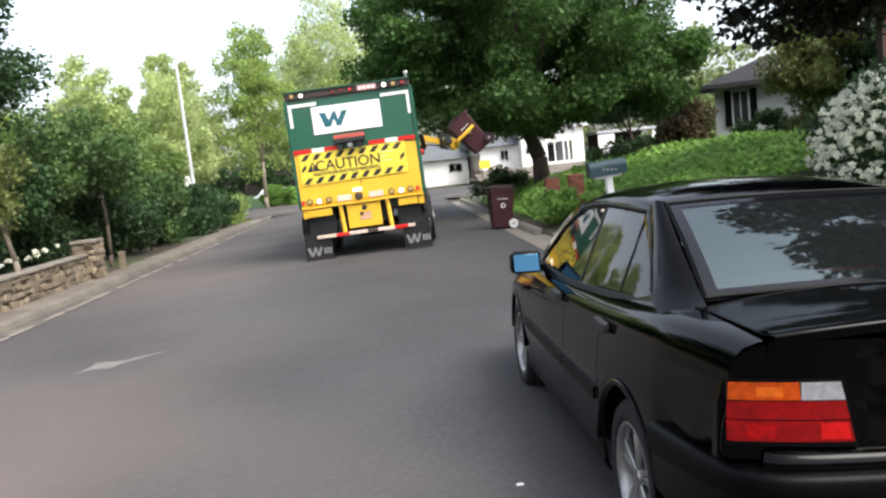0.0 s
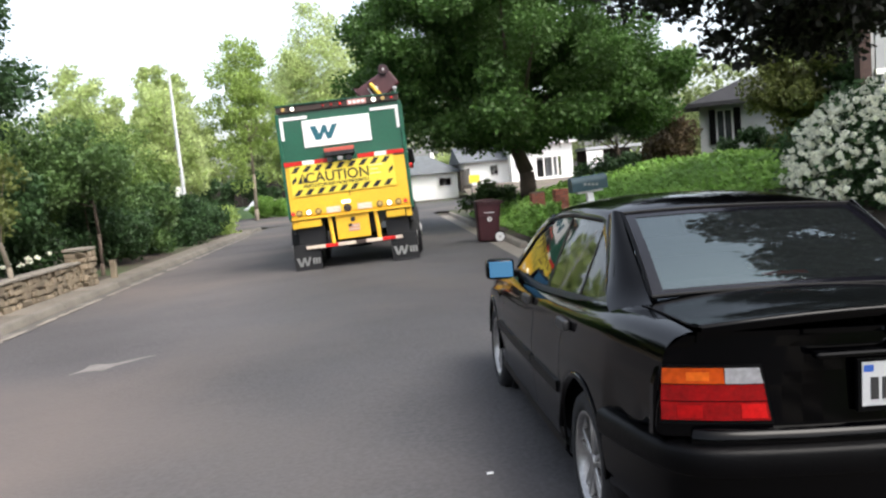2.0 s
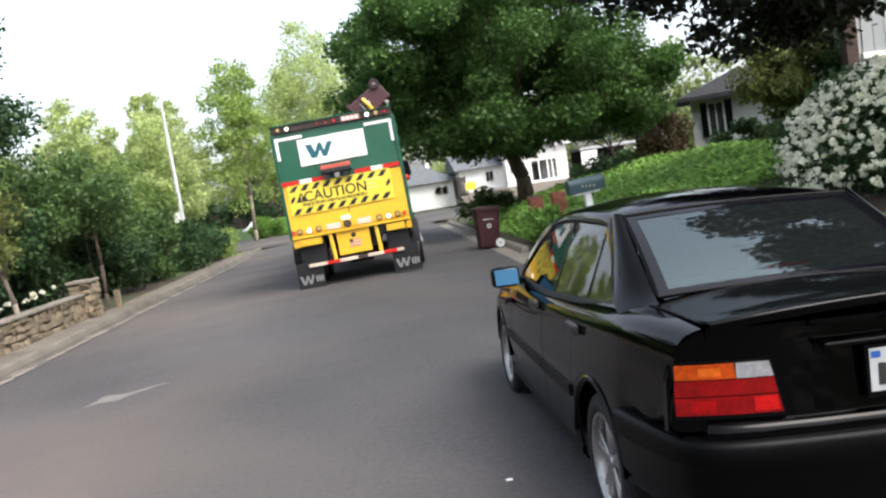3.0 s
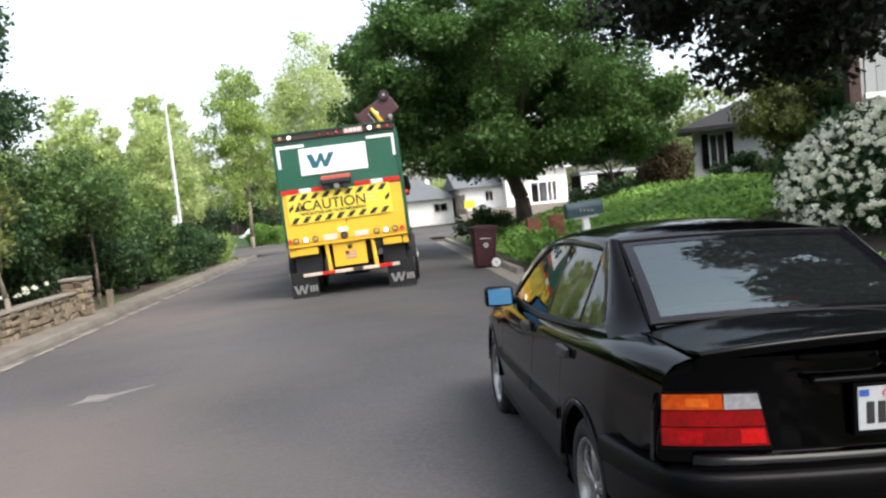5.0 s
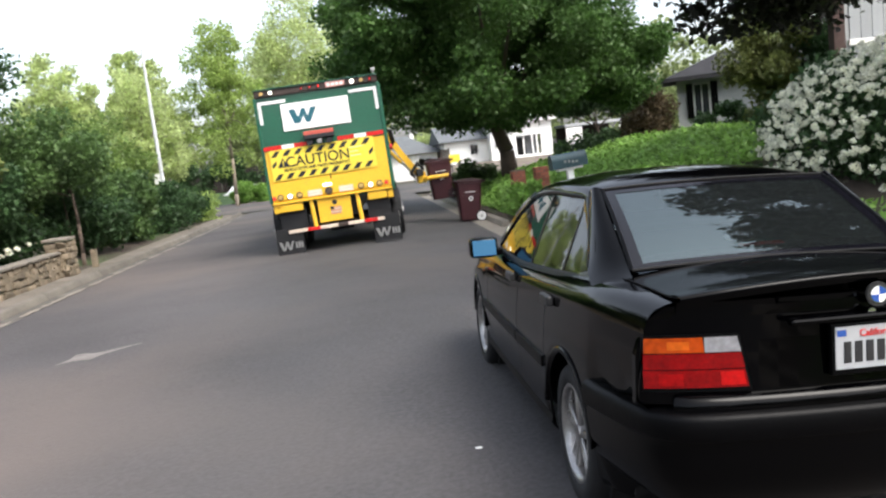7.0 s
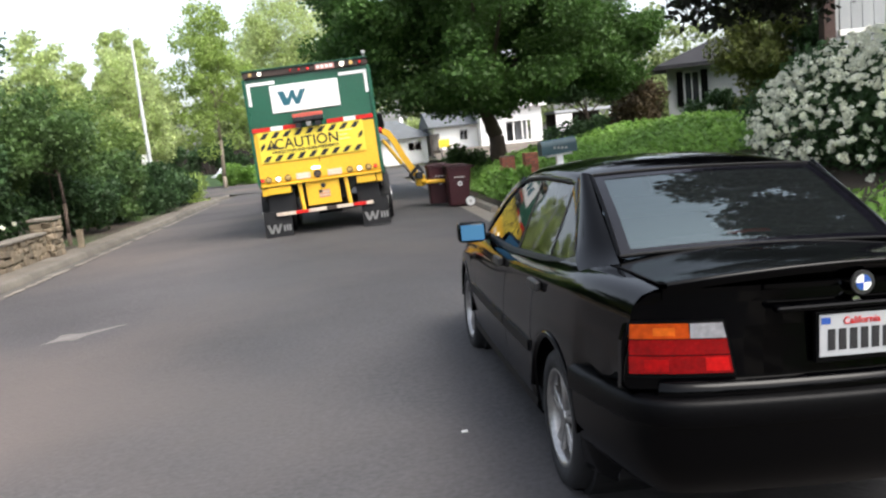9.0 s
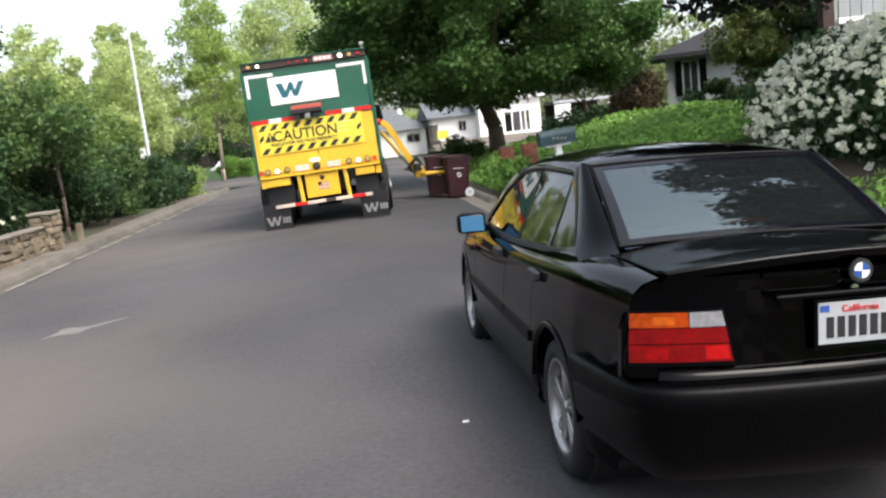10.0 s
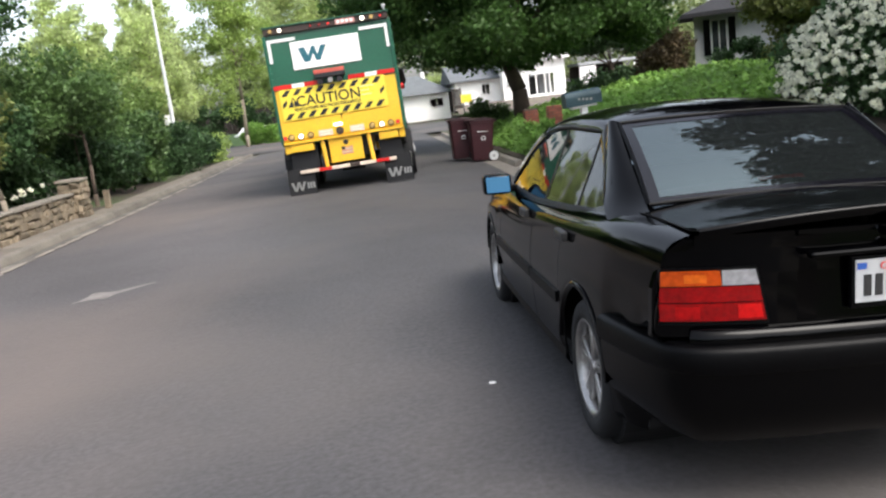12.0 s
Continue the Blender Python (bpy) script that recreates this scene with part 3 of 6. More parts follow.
def black_saloon():
    car = tagged(new("car"), "black four-door saloon car parked by the kerb", "car")
    ys = sorted(set([-0.95, -0.93, -0.88, -0.8, -0.7, -0.55, -0.45, 0.5, 0.7, 1.0, 1.3, 1.6, 1.9, 2.1, 3.2, 3.3, 3.38] + [round(yc + 0.36 * math.cos(a), 4) for yc in (0, 2.7) for a in np.linspace(0, math.pi, 17)] + [2.9, 3.05, 2.25]))
    bm = bmesh.new()
    for s in (-1, 1):
        rows = [section(y, s) for y in ys]
        vs = [[bm.verts.new(p) for p in r] for r in rows]
        for i in range(len(vs) - 1):
            for j in range(len(vs[0]) - 1):
                mid = (ys[i] + ys[i + 1]) / 2
                if j > 11 and -0.12 < mid < 1.95:
                    continue
                bm.faces.new((vs[i][j], vs[i][j + 1], vs[i + 1][j + 1], vs[i + 1][j]))
    bmesh.ops.remove_doubles(bm, verts=bm.verts, dist=0.0005)
    bmesh.ops.recalc_face_normals(bm, faces=bm.faces)
    body = part("body", bm, CARPAINT, car, "glossy black painted bodywork", True)
    # rear face and boot lid
    part("rear_panel", tail_patch(-0.80, 0.80, 0.665, 1.0, 0.002, 24, 8), CARPAINT, car, smooth=False)
    def lid_point(x, y):
        k = (abs(x) / 0.66) ** 2
        return (x, y + (0.10 * (abs(x) / 0.85) ** 3 if y < -0.6 else 0), deck_z(y) + 0.027 - 0.041 * k + (0.010 if y < -0.9 else 0.0))
    rows = [[lid_point(x, y) for x in np.linspace(-0.655, 0.655, 25)] for y in (-0.30, -0.38, -0.5, -0.62, -0.75, -0.85, -0.91, -0.945, -0.958)]
    rows.append([(x, y - 0.003, z - 0.012) for x, y, z in rows[-1]])
    rows.append([(x, y + 0.012, z - 0.022) for x, y, z in rows[-1]])
    part("boot_lid", sheet(rows), CARPAINT, car, smooth=True)
    for s in (-1, 1):
        gap = [[Vector(lid_point(s * 0.655, y)) + Vector((s * o, 0, h)) for o, h in ((-0.001, 0.0), (0.004, -0.004), (0.009, 0.0015))] for y in np.linspace(-0.3, -0.955, 12)]
        part("boot_gap", sheet([[tuple(v) for v in r] for r in gap]), CAR_DARK, car)
    part("boot_lip", tail_patch(-0.655, 0.655, 0.975, 1.015, 0.012, 16, 2), CARPAINT, car, smooth=False)
    # inner tub so that one does not look through
    part("underbody", B(-0.72, 0.72, -0.55, 3.2, 0.22, 0.50), CAR_DARK, car)
    part("cabin_floor", B(-0.72, 0.72, -0.15, 2.0, 0.5, 0.62), CAR_DARK, car)
    part("parcel_shelf", B(-0.60, 0.60, -0.22, 0.28, 0.98, 1.02), CAR_DARK, car)
    part("dashboard", B(-0.66, 0.66, 1.65, 2.1, 0.8, 1.0, bev=0.04), CAR_DARK, car)
    for yc in (0.0, 2.7):
        for s in (-1, 1):
            part("wheel_well", R((s * 0.45, yc, 0.31), (s * 0.74, yc, 0.31), 0.352, seg=28), CAR_DARK, car)
    # greenhouse
    def roof_z(x, y):
        zc = eased(y, [(0.2, 1.36), (0.30, 1.396), (0.42, 1.422), (0.62, 1.440), (0.85, 1.449), (1.1, 1.445), (1.35, 1.421), (1.55, 1.372)], 0.06)
        return zc - 0.052 * (abs(x) / 0.58) ** 2.4
    ry = (0.262, 0.30, 0.36, 0.45, 0.6, 0.8, 1.0, 1.2, 1.35, 1.45, 1.52)
    part("roof", sheet([[(x, y, roof_z(x, y)) for x in np.linspace(-0.555, 0.555, 25)] for y in ry]), CARPAINT, car, smooth=True)
    part("headliner", sheet([[(x, y, roof_z(x, y) - 0.03) for x in (-0.53, -0.3, 0, 0.3, 0.53)] for y in ry]), CAR_DARK, car)
    belt_z = lambda y: 0.944 + 0.042 * max(0, 1.1 - y)
    top_z = lambda y: eased(y, [(0.3, 1.318), (0.46, 1.336), (0.95, 1.346), (1.25, 1.335), (1.49, 1.300), (1.77, 1.20), (2.15, 0.955)], 0.05)
    # side of the roof and pillars
    for s in (-1, 1):
        X = lambda y, z: s * (0.771 - (z - 0.955) * 0.44 - 0.034 * (y - 1.15) ** 2)
        pt = lambda y, z, o=0.0: (X(y, z) + s * o, y, z)
        rail = []
        for y in (0.30, 0.36, 0.45, 0.6, 0.8, 1.0, 1.2, 1.35, 1.45, 1.52):
            a, c = Vector(pt(y, top_z(y), 0.004)), Vector((s * 0.55, y, roof_z(0.55, y)))
            rail.append([tuple(a.lerp(c, u) + Vector((s * 0.7, 0, 0.7)) * 0.012 * 4 * u * (1 - u)) for u in np.linspace(0, 1, 7)])
        part("roof_rail", sheet(rail), CARPAINT, car, smooth=True)
        # rear pillar, flaring out into the shoulder at its foot
        pillar = []
        for v in np.linspace(0, 1, 13):
            seam = Vector(tuple(np.interp(v, (0, 0.12, 0.25, 1.0), k) for k in ((-0.775, -0.742, -0.708, -0.583), (-0.30, -0.10, -0.015, 0.335), (0.982, 1.035, 1.08, 1.358))))
            edge = Vector(tuple(np.interp(v, (0, 0.12, 0.25, 1.0), k) for k in ((-0.640, -0.622, -0.608, -0.545), (-0.42, -0.315, -0.22, 0.268), (1.024, 1.044, 1.085, 1.372))))
            row = []
            for u in np.linspace(0, 1, 9):
                q = seam.lerp(edge, u) + Vector((-0.6, -0.5, 0.62)) * 0.026 * 4 * u * (1 - u) * min(1, 0.25 + v * 3)
                row.append((-s * q.x, q.y, q.z))
            pillar.append(row)
        part("rear_pillar", sheet(pillar), CARPAINT, car, smooth=True)
        part("pillar_seam", sheet([[(r[0][0] + s * o, r[0][1] + h, r[0][2] + 0.002) for o, h in ((0.004, 0.012), (0.006, 0.0), (0.003, -0.006))] for r in pillar[2:]]), CAR_DARK, car)
        # frame of the rear door and its quarter pane
        frame_rows = []
        for v in np.linspace(0, 1, 11):
            a = (0.02 + 0.36 * v, 1.02 + 0.28 * v + 0.02 * math.sin(math.pi * v))
            c = (-0.06 + 0.40 * v, 1.03 + 0.325 * v)
            frame_rows.append([pt(a[0] + (c[0] - a[0]) * u, a[1] + (c[1] - a[1]) * u, 0.004 + 0.008 * math.sin(math.pi * u)) for u in np.linspace(-0.15, 1.0, 6)])
        part("door_frame", sheet(frame_rows), CARPAINT, car, smooth=True)
        foot = [[pt(0.40, belt_z(0.4) - 0.02, 0.003), pt(0.40, belt_z(0.4) + 0.012, 0.002)], [pt(0.15, belt_z(0.15) - 0.02, 0.006), pt(0.15, belt_z(0.15) + 0.012, 0.004)], [pt(-0.10, 0.97, 0.012), pt(-0.10, 1.05, 0.01)]]
        part("quarter_sill", sheet(foot), CARPAINT, car, smooth=True)
        fp = [[pt(y + o, top_z(y) + h, 0.002) for o, h in ((-0.012, -0.02), (0.0, 0.0), (0.045, 0.03))] for y in (1.44, 1.52, 1.6, 1.7, 1.8, 1.9, 2.0, 2.12)]
        part("front_pillar", sheet(fp, 0.012), CARPAINT, car, smooth=True)
        part("door_post", sheet([[pt(0.945, 0.94, -0.005), pt(0.965, 1.15, -0.005), pt(0.985, 1.348, -0.005)], [pt(0.975, 0.94, -0.005), pt(0.995, 1.15, -0.005), pt(1.015, 1.348, -0.005)]], 0.006), TRIM, car)
        part("quarter_post", sheet([[pt(0.362, 0.965, -0.005), pt(0.372, 1.15, -0.005), pt(0.395, 1.33, -0.005)], [pt(0.382, 0.965, -0.005), pt(0.392, 1.15, -0.005), pt(0.415, 1.335, -0.005)]], 0.006), TRIM, car)
        ys2 = np.linspace(0.02, 2.08, 18)
        belt = sheet([[pt(y, belt_z(y) - 0.012, 0.012), pt(y, belt_z(y) + 0.006, 0.010), pt(y, belt_z(y) + 0.014, 0.0)] for y in ys2])
        part("belt_moulding", belt, TRIM, car)
        part("window_trim", sheet([[pt(y, top_z(y) - 0.012, 0.002), pt(y, top_z(y), 0.008), pt(y, top_z(y) + 0.008, 0.004)] for y in np.linspace(0.42, 1.5, 16)]), TRIM, car)
        pane = lambda ya, yb, n, lo, hi: sheet([[pt(y, lo(y) + (hi(y) - lo(y)) * k / 4, -0.008) for k in range(5)] for y in np.linspace(ya, yb, n)])
        part("rear_door_window", pane(0.385, 0.97, 6, lambda y: belt_z(y) - 0.01, top_z), SIDEGLASS, car, smooth=True)
        part("quarter_window", pane(0.01, 0.38, 5, lambda y: belt_z(y) - 0.01, lambda y: 1.035 + (y - 0.01) * 0.77), SIDEGLASS, car, smooth=True)
        part("front_door_window", pane(1.0, 2.1, 9, lambda y: belt_z(y) - 0.01, top_z), SIDEGLASS, car, smooth=True)
        # body side details
        for y0, y1 in ((0.38, 1.02), (1.04, 2.30)):
            pts = [(s * (half_w(y) - 0.002), y, 0.52) for y in np.linspace(y0, y1, 8)]
            part("rub_strip", strip(pts, 0.055, (s, 0, 0), 0.014), TRIM, car)
        for y, yt in ((0.36, 0.30), (1.03, 1.03), (2.12, 2.12)):
            rows = [[(s * (half_w(y) + 0.0012 - 0.035 * max(0, (0.5 - z) / 0.3) - 0.02 * max(0, (z - 0.62) / 0.2) ** 2), y + o, z) for o in (-0.004, 0.004)] for z in (0.24, 0.35, 0.5, 0.62, 0.72, 0.83)]
            part("door_gap", sheet(rows), CAR_DARK, car)
        for y in (0.20, 1.12):
            part("door_handle", B(s * 0.842 - 0.016, s * 0.842 + 0.016, y - 0.005, y + 0.16, 0.845, 0.893, bev=0.009), HANDLE, car, "dull grey-black door handle")
        for yc in (0.0, 2.7):
            pts = []
            for a in np.linspace(0.12, math.pi - 0.12, 22):
                pts.append((yc + 0.362 * math.cos(a), 0.31 + 0.362 * math.sin(a)))
            rows = [[(s * (half_w(y) - 0.025), y, z), (s * (half_w(y) + 0.006), y, z), (s * (half_w(y) + 0.003), yc + (y - yc) * 1.06, 0.31 + (z - 0.31) * 1.06)] for y, z in pts]
            part("wheel_arch_lip", sheet(rows, 0.006), CARPAINT, car, smooth=True)
            wheel(car, s * 0.712, yc, 0.300, s)
        part("sill", sheet([[(s * (half_w(y) - 0.028), y, 0.30), (s * (half_w(y) - 0.02), y, 0.24), (s * (half_w(y) - 0.06), y, 0.19)] for y in np.linspace(0.36, 2.34, 8)], 0.012), TRIM, car)
        # tail lamp, four lenses
        lamp = new("tail_lamp")
        lamp.parent = car
        tagged(lamp, "red tail lamp with amber and clear segments")

        def lens(nm, xa, xb, za, zb, mat, skew=0.0):
            bm2 = tail_patch(xa, xb, za, zb, 0.014, 8, 2, skew)
            if s < 0:
                bmesh.ops.scale(bm2, vec=(-1, 1, 1), verts=bm2.verts)
                bmesh.ops.reverse_faces(bm2, faces=bm2.faces)
            part(nm, bm2, mat, lamp)

        lens("lamp_bezel", 0.455, 0.772, 0.708, 0.902, TRIM, 0.032)
        for obj in lamp.children:
            obj.location.y = 0.006
        lens("amber_lens", 0.577, 0.764, 0.842, 0.893, AMBER, 0.004)
        lens("reverse_lens", 0.466, 0.571, 0.842, 0.893, CLEARLENS, 0.012)
        lens("upper_red_lens", 0.454, 0.766, 0.786, 0.838, REDLENS, 0.009)
        lens("corner_reflector", 0.452, 0.525, 0.73, 0.776, BRIGHT_RED, 0.008)
        lens("side_reflector", 0.645, 0.72, 0.73, 0.772, DEEP_RED, 0.0)
        # bright spot in the amber lens, a glint laid on as paler colour
        lens("bulb_glint", 0.62, 0.69, 0.852, 0.880, BRIGHT_AMBER, 0.0)
        for obj in lamp.children:
            if obj.name.startswith(("corner_reflector", "side_reflector", "bulb_glint")):
                obj.location.y = -0.002
        lens("lower_red_lens", 0.445, 0.768, 0.722, 0.782, REDLENS, 0.011)
        # mirror
        mir = new("door_mirror")
        mir.parent, mir.location = car, (s * 0.90, 1.80, 0.985)
        bm = B(-0.092, 0.092, -0.035, 0.075, -0.066, 0.066, bev=0.026)
        part("shell", bm, CARPAINT, mir, smooth=True)
        part("mirror_glass", B(-0.077, 0.077, -0.003, 0.003, -0.052, 0.052, bev=0.002, m=pose(0, -0.046, 0, -15)), MIRROR, mir, "blue-tinted mirror glass")
        part("foot", B(-0.13 if s > 0 else 0.04, -0.04 if s > 0 else 0.13, 0.0, 0.06, -0.06, -0.01, bev=0.012), TRIM, mir)
    # rear window with its printed black border, windscreen and their seals
    RW = [Vector(q) for q in ((-0.606, -0.287, 1.047), (0.606, -0.287, 1.047), (0.545, 0.268, 1.362), (-0.545, 0.268, 1.362))]

    def pane_point(u, v, lift=0.0):
        q = RW[0].lerp(RW[1], u).lerp(RW[3].lerp(RW[2], u), v)
        return tuple(q + Vector((0, -0.5, 0.86)) * (0.034 * (4 * u * (1 - u) + 4 * v * (1 - v)) / 2 + lift))
    part("rear_window", sheet([[pane_point(u, v) for u in np.linspace(0, 1, 17)] for v in np.linspace(0, 1, 9)]), CARGLASS, car, "dark tinted rear window", True)
    for u0, u1, v0, v1 in ((0, 0.045, 0, 1), (0.955, 1, 0, 1), (0.045, 0.955, 0, 0.06), (0.045, 0.955, 0.92, 1)):
        part("pane_border", sheet([[pane_point(u, v, 0.0025) for u in np.linspace(u0, u1, 9)] for v in np.linspace(v0, v1, 9)]), FRIT, car, smooth=True)
    for ends in (((0, 0), (1, 0)), ((1, 0), (1, 1)), ((1, 1), (0, 1)), ((0, 1), (0, 0))):
        (ua, va), (ub, vb) = ends
        way = [Vector(pane_point(ua + (ub - ua) * k / 12, va + (vb - va) * k / 12, 0.003)) for k in range(13)]
        d = (way[-1] - way[0]).normalized()
        n1 = Vector((0, -0.5, 0.86))
        n2 = d.cross(n1)
        part("window_seal", sheet([[tuple(c + (n1 * math.cos(w) + n2 * math.sin(w)) * 0.009) for w in np.linspace(0, 2 * math.pi, 9)] for c in way]), TRIM, car, smooth=True)
    part("windscreen", glass_sheet((-0.66, 2.17, 0.99), (0.66, 2.17, 0.99), (0.54, 1.47, 1.36), (-0.54, 1.47, 1.36), bulge=0.03, out=(0, 0.5, 0.86)), CARGLASS, car, smooth=True)
    part("brake_light", B(-0.10, 0.10, -0.17, -0.13, 1.02, 1.06, bev=0.008), REDLENS, car, "raised red brake light")
    part("window_sticker", B(-0.011, 0.011, -0.002, 0.002, -0.016, 0.016, m=pose(-0.144, -0.172, 1.139, -60)), PLATE, car, "small white window sticker")
    for x in (-0.38, 0.38):
        st = new("front_seat")
        st.parent = car
        part("seat_back", B(x - 0.24, x + 0.24, 0.75, 0.9, 0.6, 1.12, bev=0.05), CAR_DARK, st)
        part("headrest", B(x - 0.13, x + 0.13, 0.74, 0.83, 1.15, 1.30, bev=0.035), CAR_DARK, st)
    part("rear_bench", B(-0.6, 0.6, 0.12, 0.3, 0.6, 1.08, bev=0.05), CAR_DARK, car)
    # bumper with its wrap round the corners
    half = [(0.862, -0.37), (0.838, -0.52), (0.806, -0.68), (0.772, -0.81), (0.735, -0.89), (0.67, -0.942), (0.56, -0.968), (0.37, -0.986), (0.18, -0.996), (0.0, -1.0)]
    way = [(-x, y) for x, y in half] + half[-2::-1]
    run = np.concatenate(([0], np.cumsum([math.dist(p, q) for p, q in zip(way, way[1:])])))

    def bumper_at(d):
        return np.array([eased(d, list(zip(run, [w[k] for w in way])), 0.05) for k in (0, 1)])

    def bumper_rows(prof, reach=9):
        rows = []
        for d in np.linspace(0, run[-1], 73):
            q, t = bumper_at(d), bumper_at(d + 0.01) - bumper_at(d - 0.01)
            if abs(q[0]) > reach:
                continue
            n = Vector((t[1], -t[0], 0)).normalized()
            rows.append([(q[0] + n.x * o, q[1] + n.y * o, z) for o, z in prof])
        return rows
    part("bumper", sheet(bumper_rows([(-0.10, 0.650), (-0.035, 0.648), (-0.012, 0.645), (0.002, 0.638), (0.008, 0.624), (0.010, 0.595), (0.008, 0.565), (0.001, 0.552)])), TRIM, car, "matt black bumper moulding", True)
    part("bumper_top", sheet(bumper_rows([(-0.085, 0.704), (-0.066, 0.702), (-0.045, 0.694), (-0.032, 0.682), (-0.026, 0.664), (-0.026, 0.648)], 0.715)), CARPAINT, car, "glossy top of the bumper", True)
    part("bumper_skirt", sheet(bumper_rows([(-0.002, 0.556), (-0.007, 0.545), (-0.010, 0.50), (-0.020, 0.42), (-0.045, 0.34), (-0.10, 0.28)])), CARPAINT, car, "black painted bumper skirt", True)
    part("valance", sheet(bumper_rows([(-0.11, 0.28), (-0.15, 0.262), (-0.35, 0.262)])), CAR_DARK, car)
    # plate, grip strip, roundel, exhaust
    plate = new("number_plate")
    plate.parent, plate.location = car, (0, -0.958, 0.83)
    tagged(plate, "white number plate in a dark frame")
    part("plate_frame", B(-0.162, 0.162, -0.004, 0.014, -0.092, 0.082, bev=0.003), TRIM, plate)
    part("plate_face", B(-0.150, 0.150, -0.009, -0.0045, -0.072, 0.072, bev=0.001), PLATE, plate)
    for i in range(7):
        x = -0.122 + i * 0.0395
        part("plate_bar", B(x, x + 0.026, -0.012, -0.0095, -0.05, 0.022), BLACK, plate)
    letters("state_lettering", "California", 0.034, RED, pose(0, -0.0105, 0.047), plate)
    part("plate_sticker", B(-0.145, -0.112, -0.0105, -0.0092, 0.04, 0.062), BLUE, plate)
    part("plate_sticker", B(0.112, 0.145, -0.0105, -0.0092, 0.04, 0.066), REDLENS, plate)
    part("grip_strip", B(-0.31, 0.31, -0.985, -0.945, 0.922, 0.946, bev=0.010), CARPAINT, car, "glossy grip strip above the plate")
    part("boot_lock", R((-0.02, -0.955, 0.945), (-0.02, -0.968, 0.945), 0.014), CHROME, car)
    rd = new("roundel")
    rd.parent, rd.location = car, (0, -0.968, 1.004)
    part("ring", R((0, 0.004, 0), (0, -0.006, 0), 0.041, seg=32), BLACK, rd)
    part("chrome_ring", R((0, 0.003, 0), (0, -0.0075, 0), 0.030, seg=32), CHROME, rd)
    for k in range(4):
        bm = prism([(0, 0)] + [(0.027 * math.cos(a), 0.027 * math.sin(a)) for a in np.linspace(k * math.pi / 2, (k + 1) * math.pi / 2, 9)], -0.0095, -0.008)
        part("quarter", bm, WHITE if k % 2 else BLUE, rd)
    for x in (-0.36, -0.29):
        part("exhaust_pipe", R((x, -0.5, 0.24), (x, -0.72, 0.235), 0.025, seg=16), CAR_DARK, car)
    part("bonnet_front", B(-0.7, 0.7, 3.25, 3.36, 0.35, 0.72, bev=0.04), CARPAINT, car)
    car.matrix_world = CAR
    return car


black_saloon()


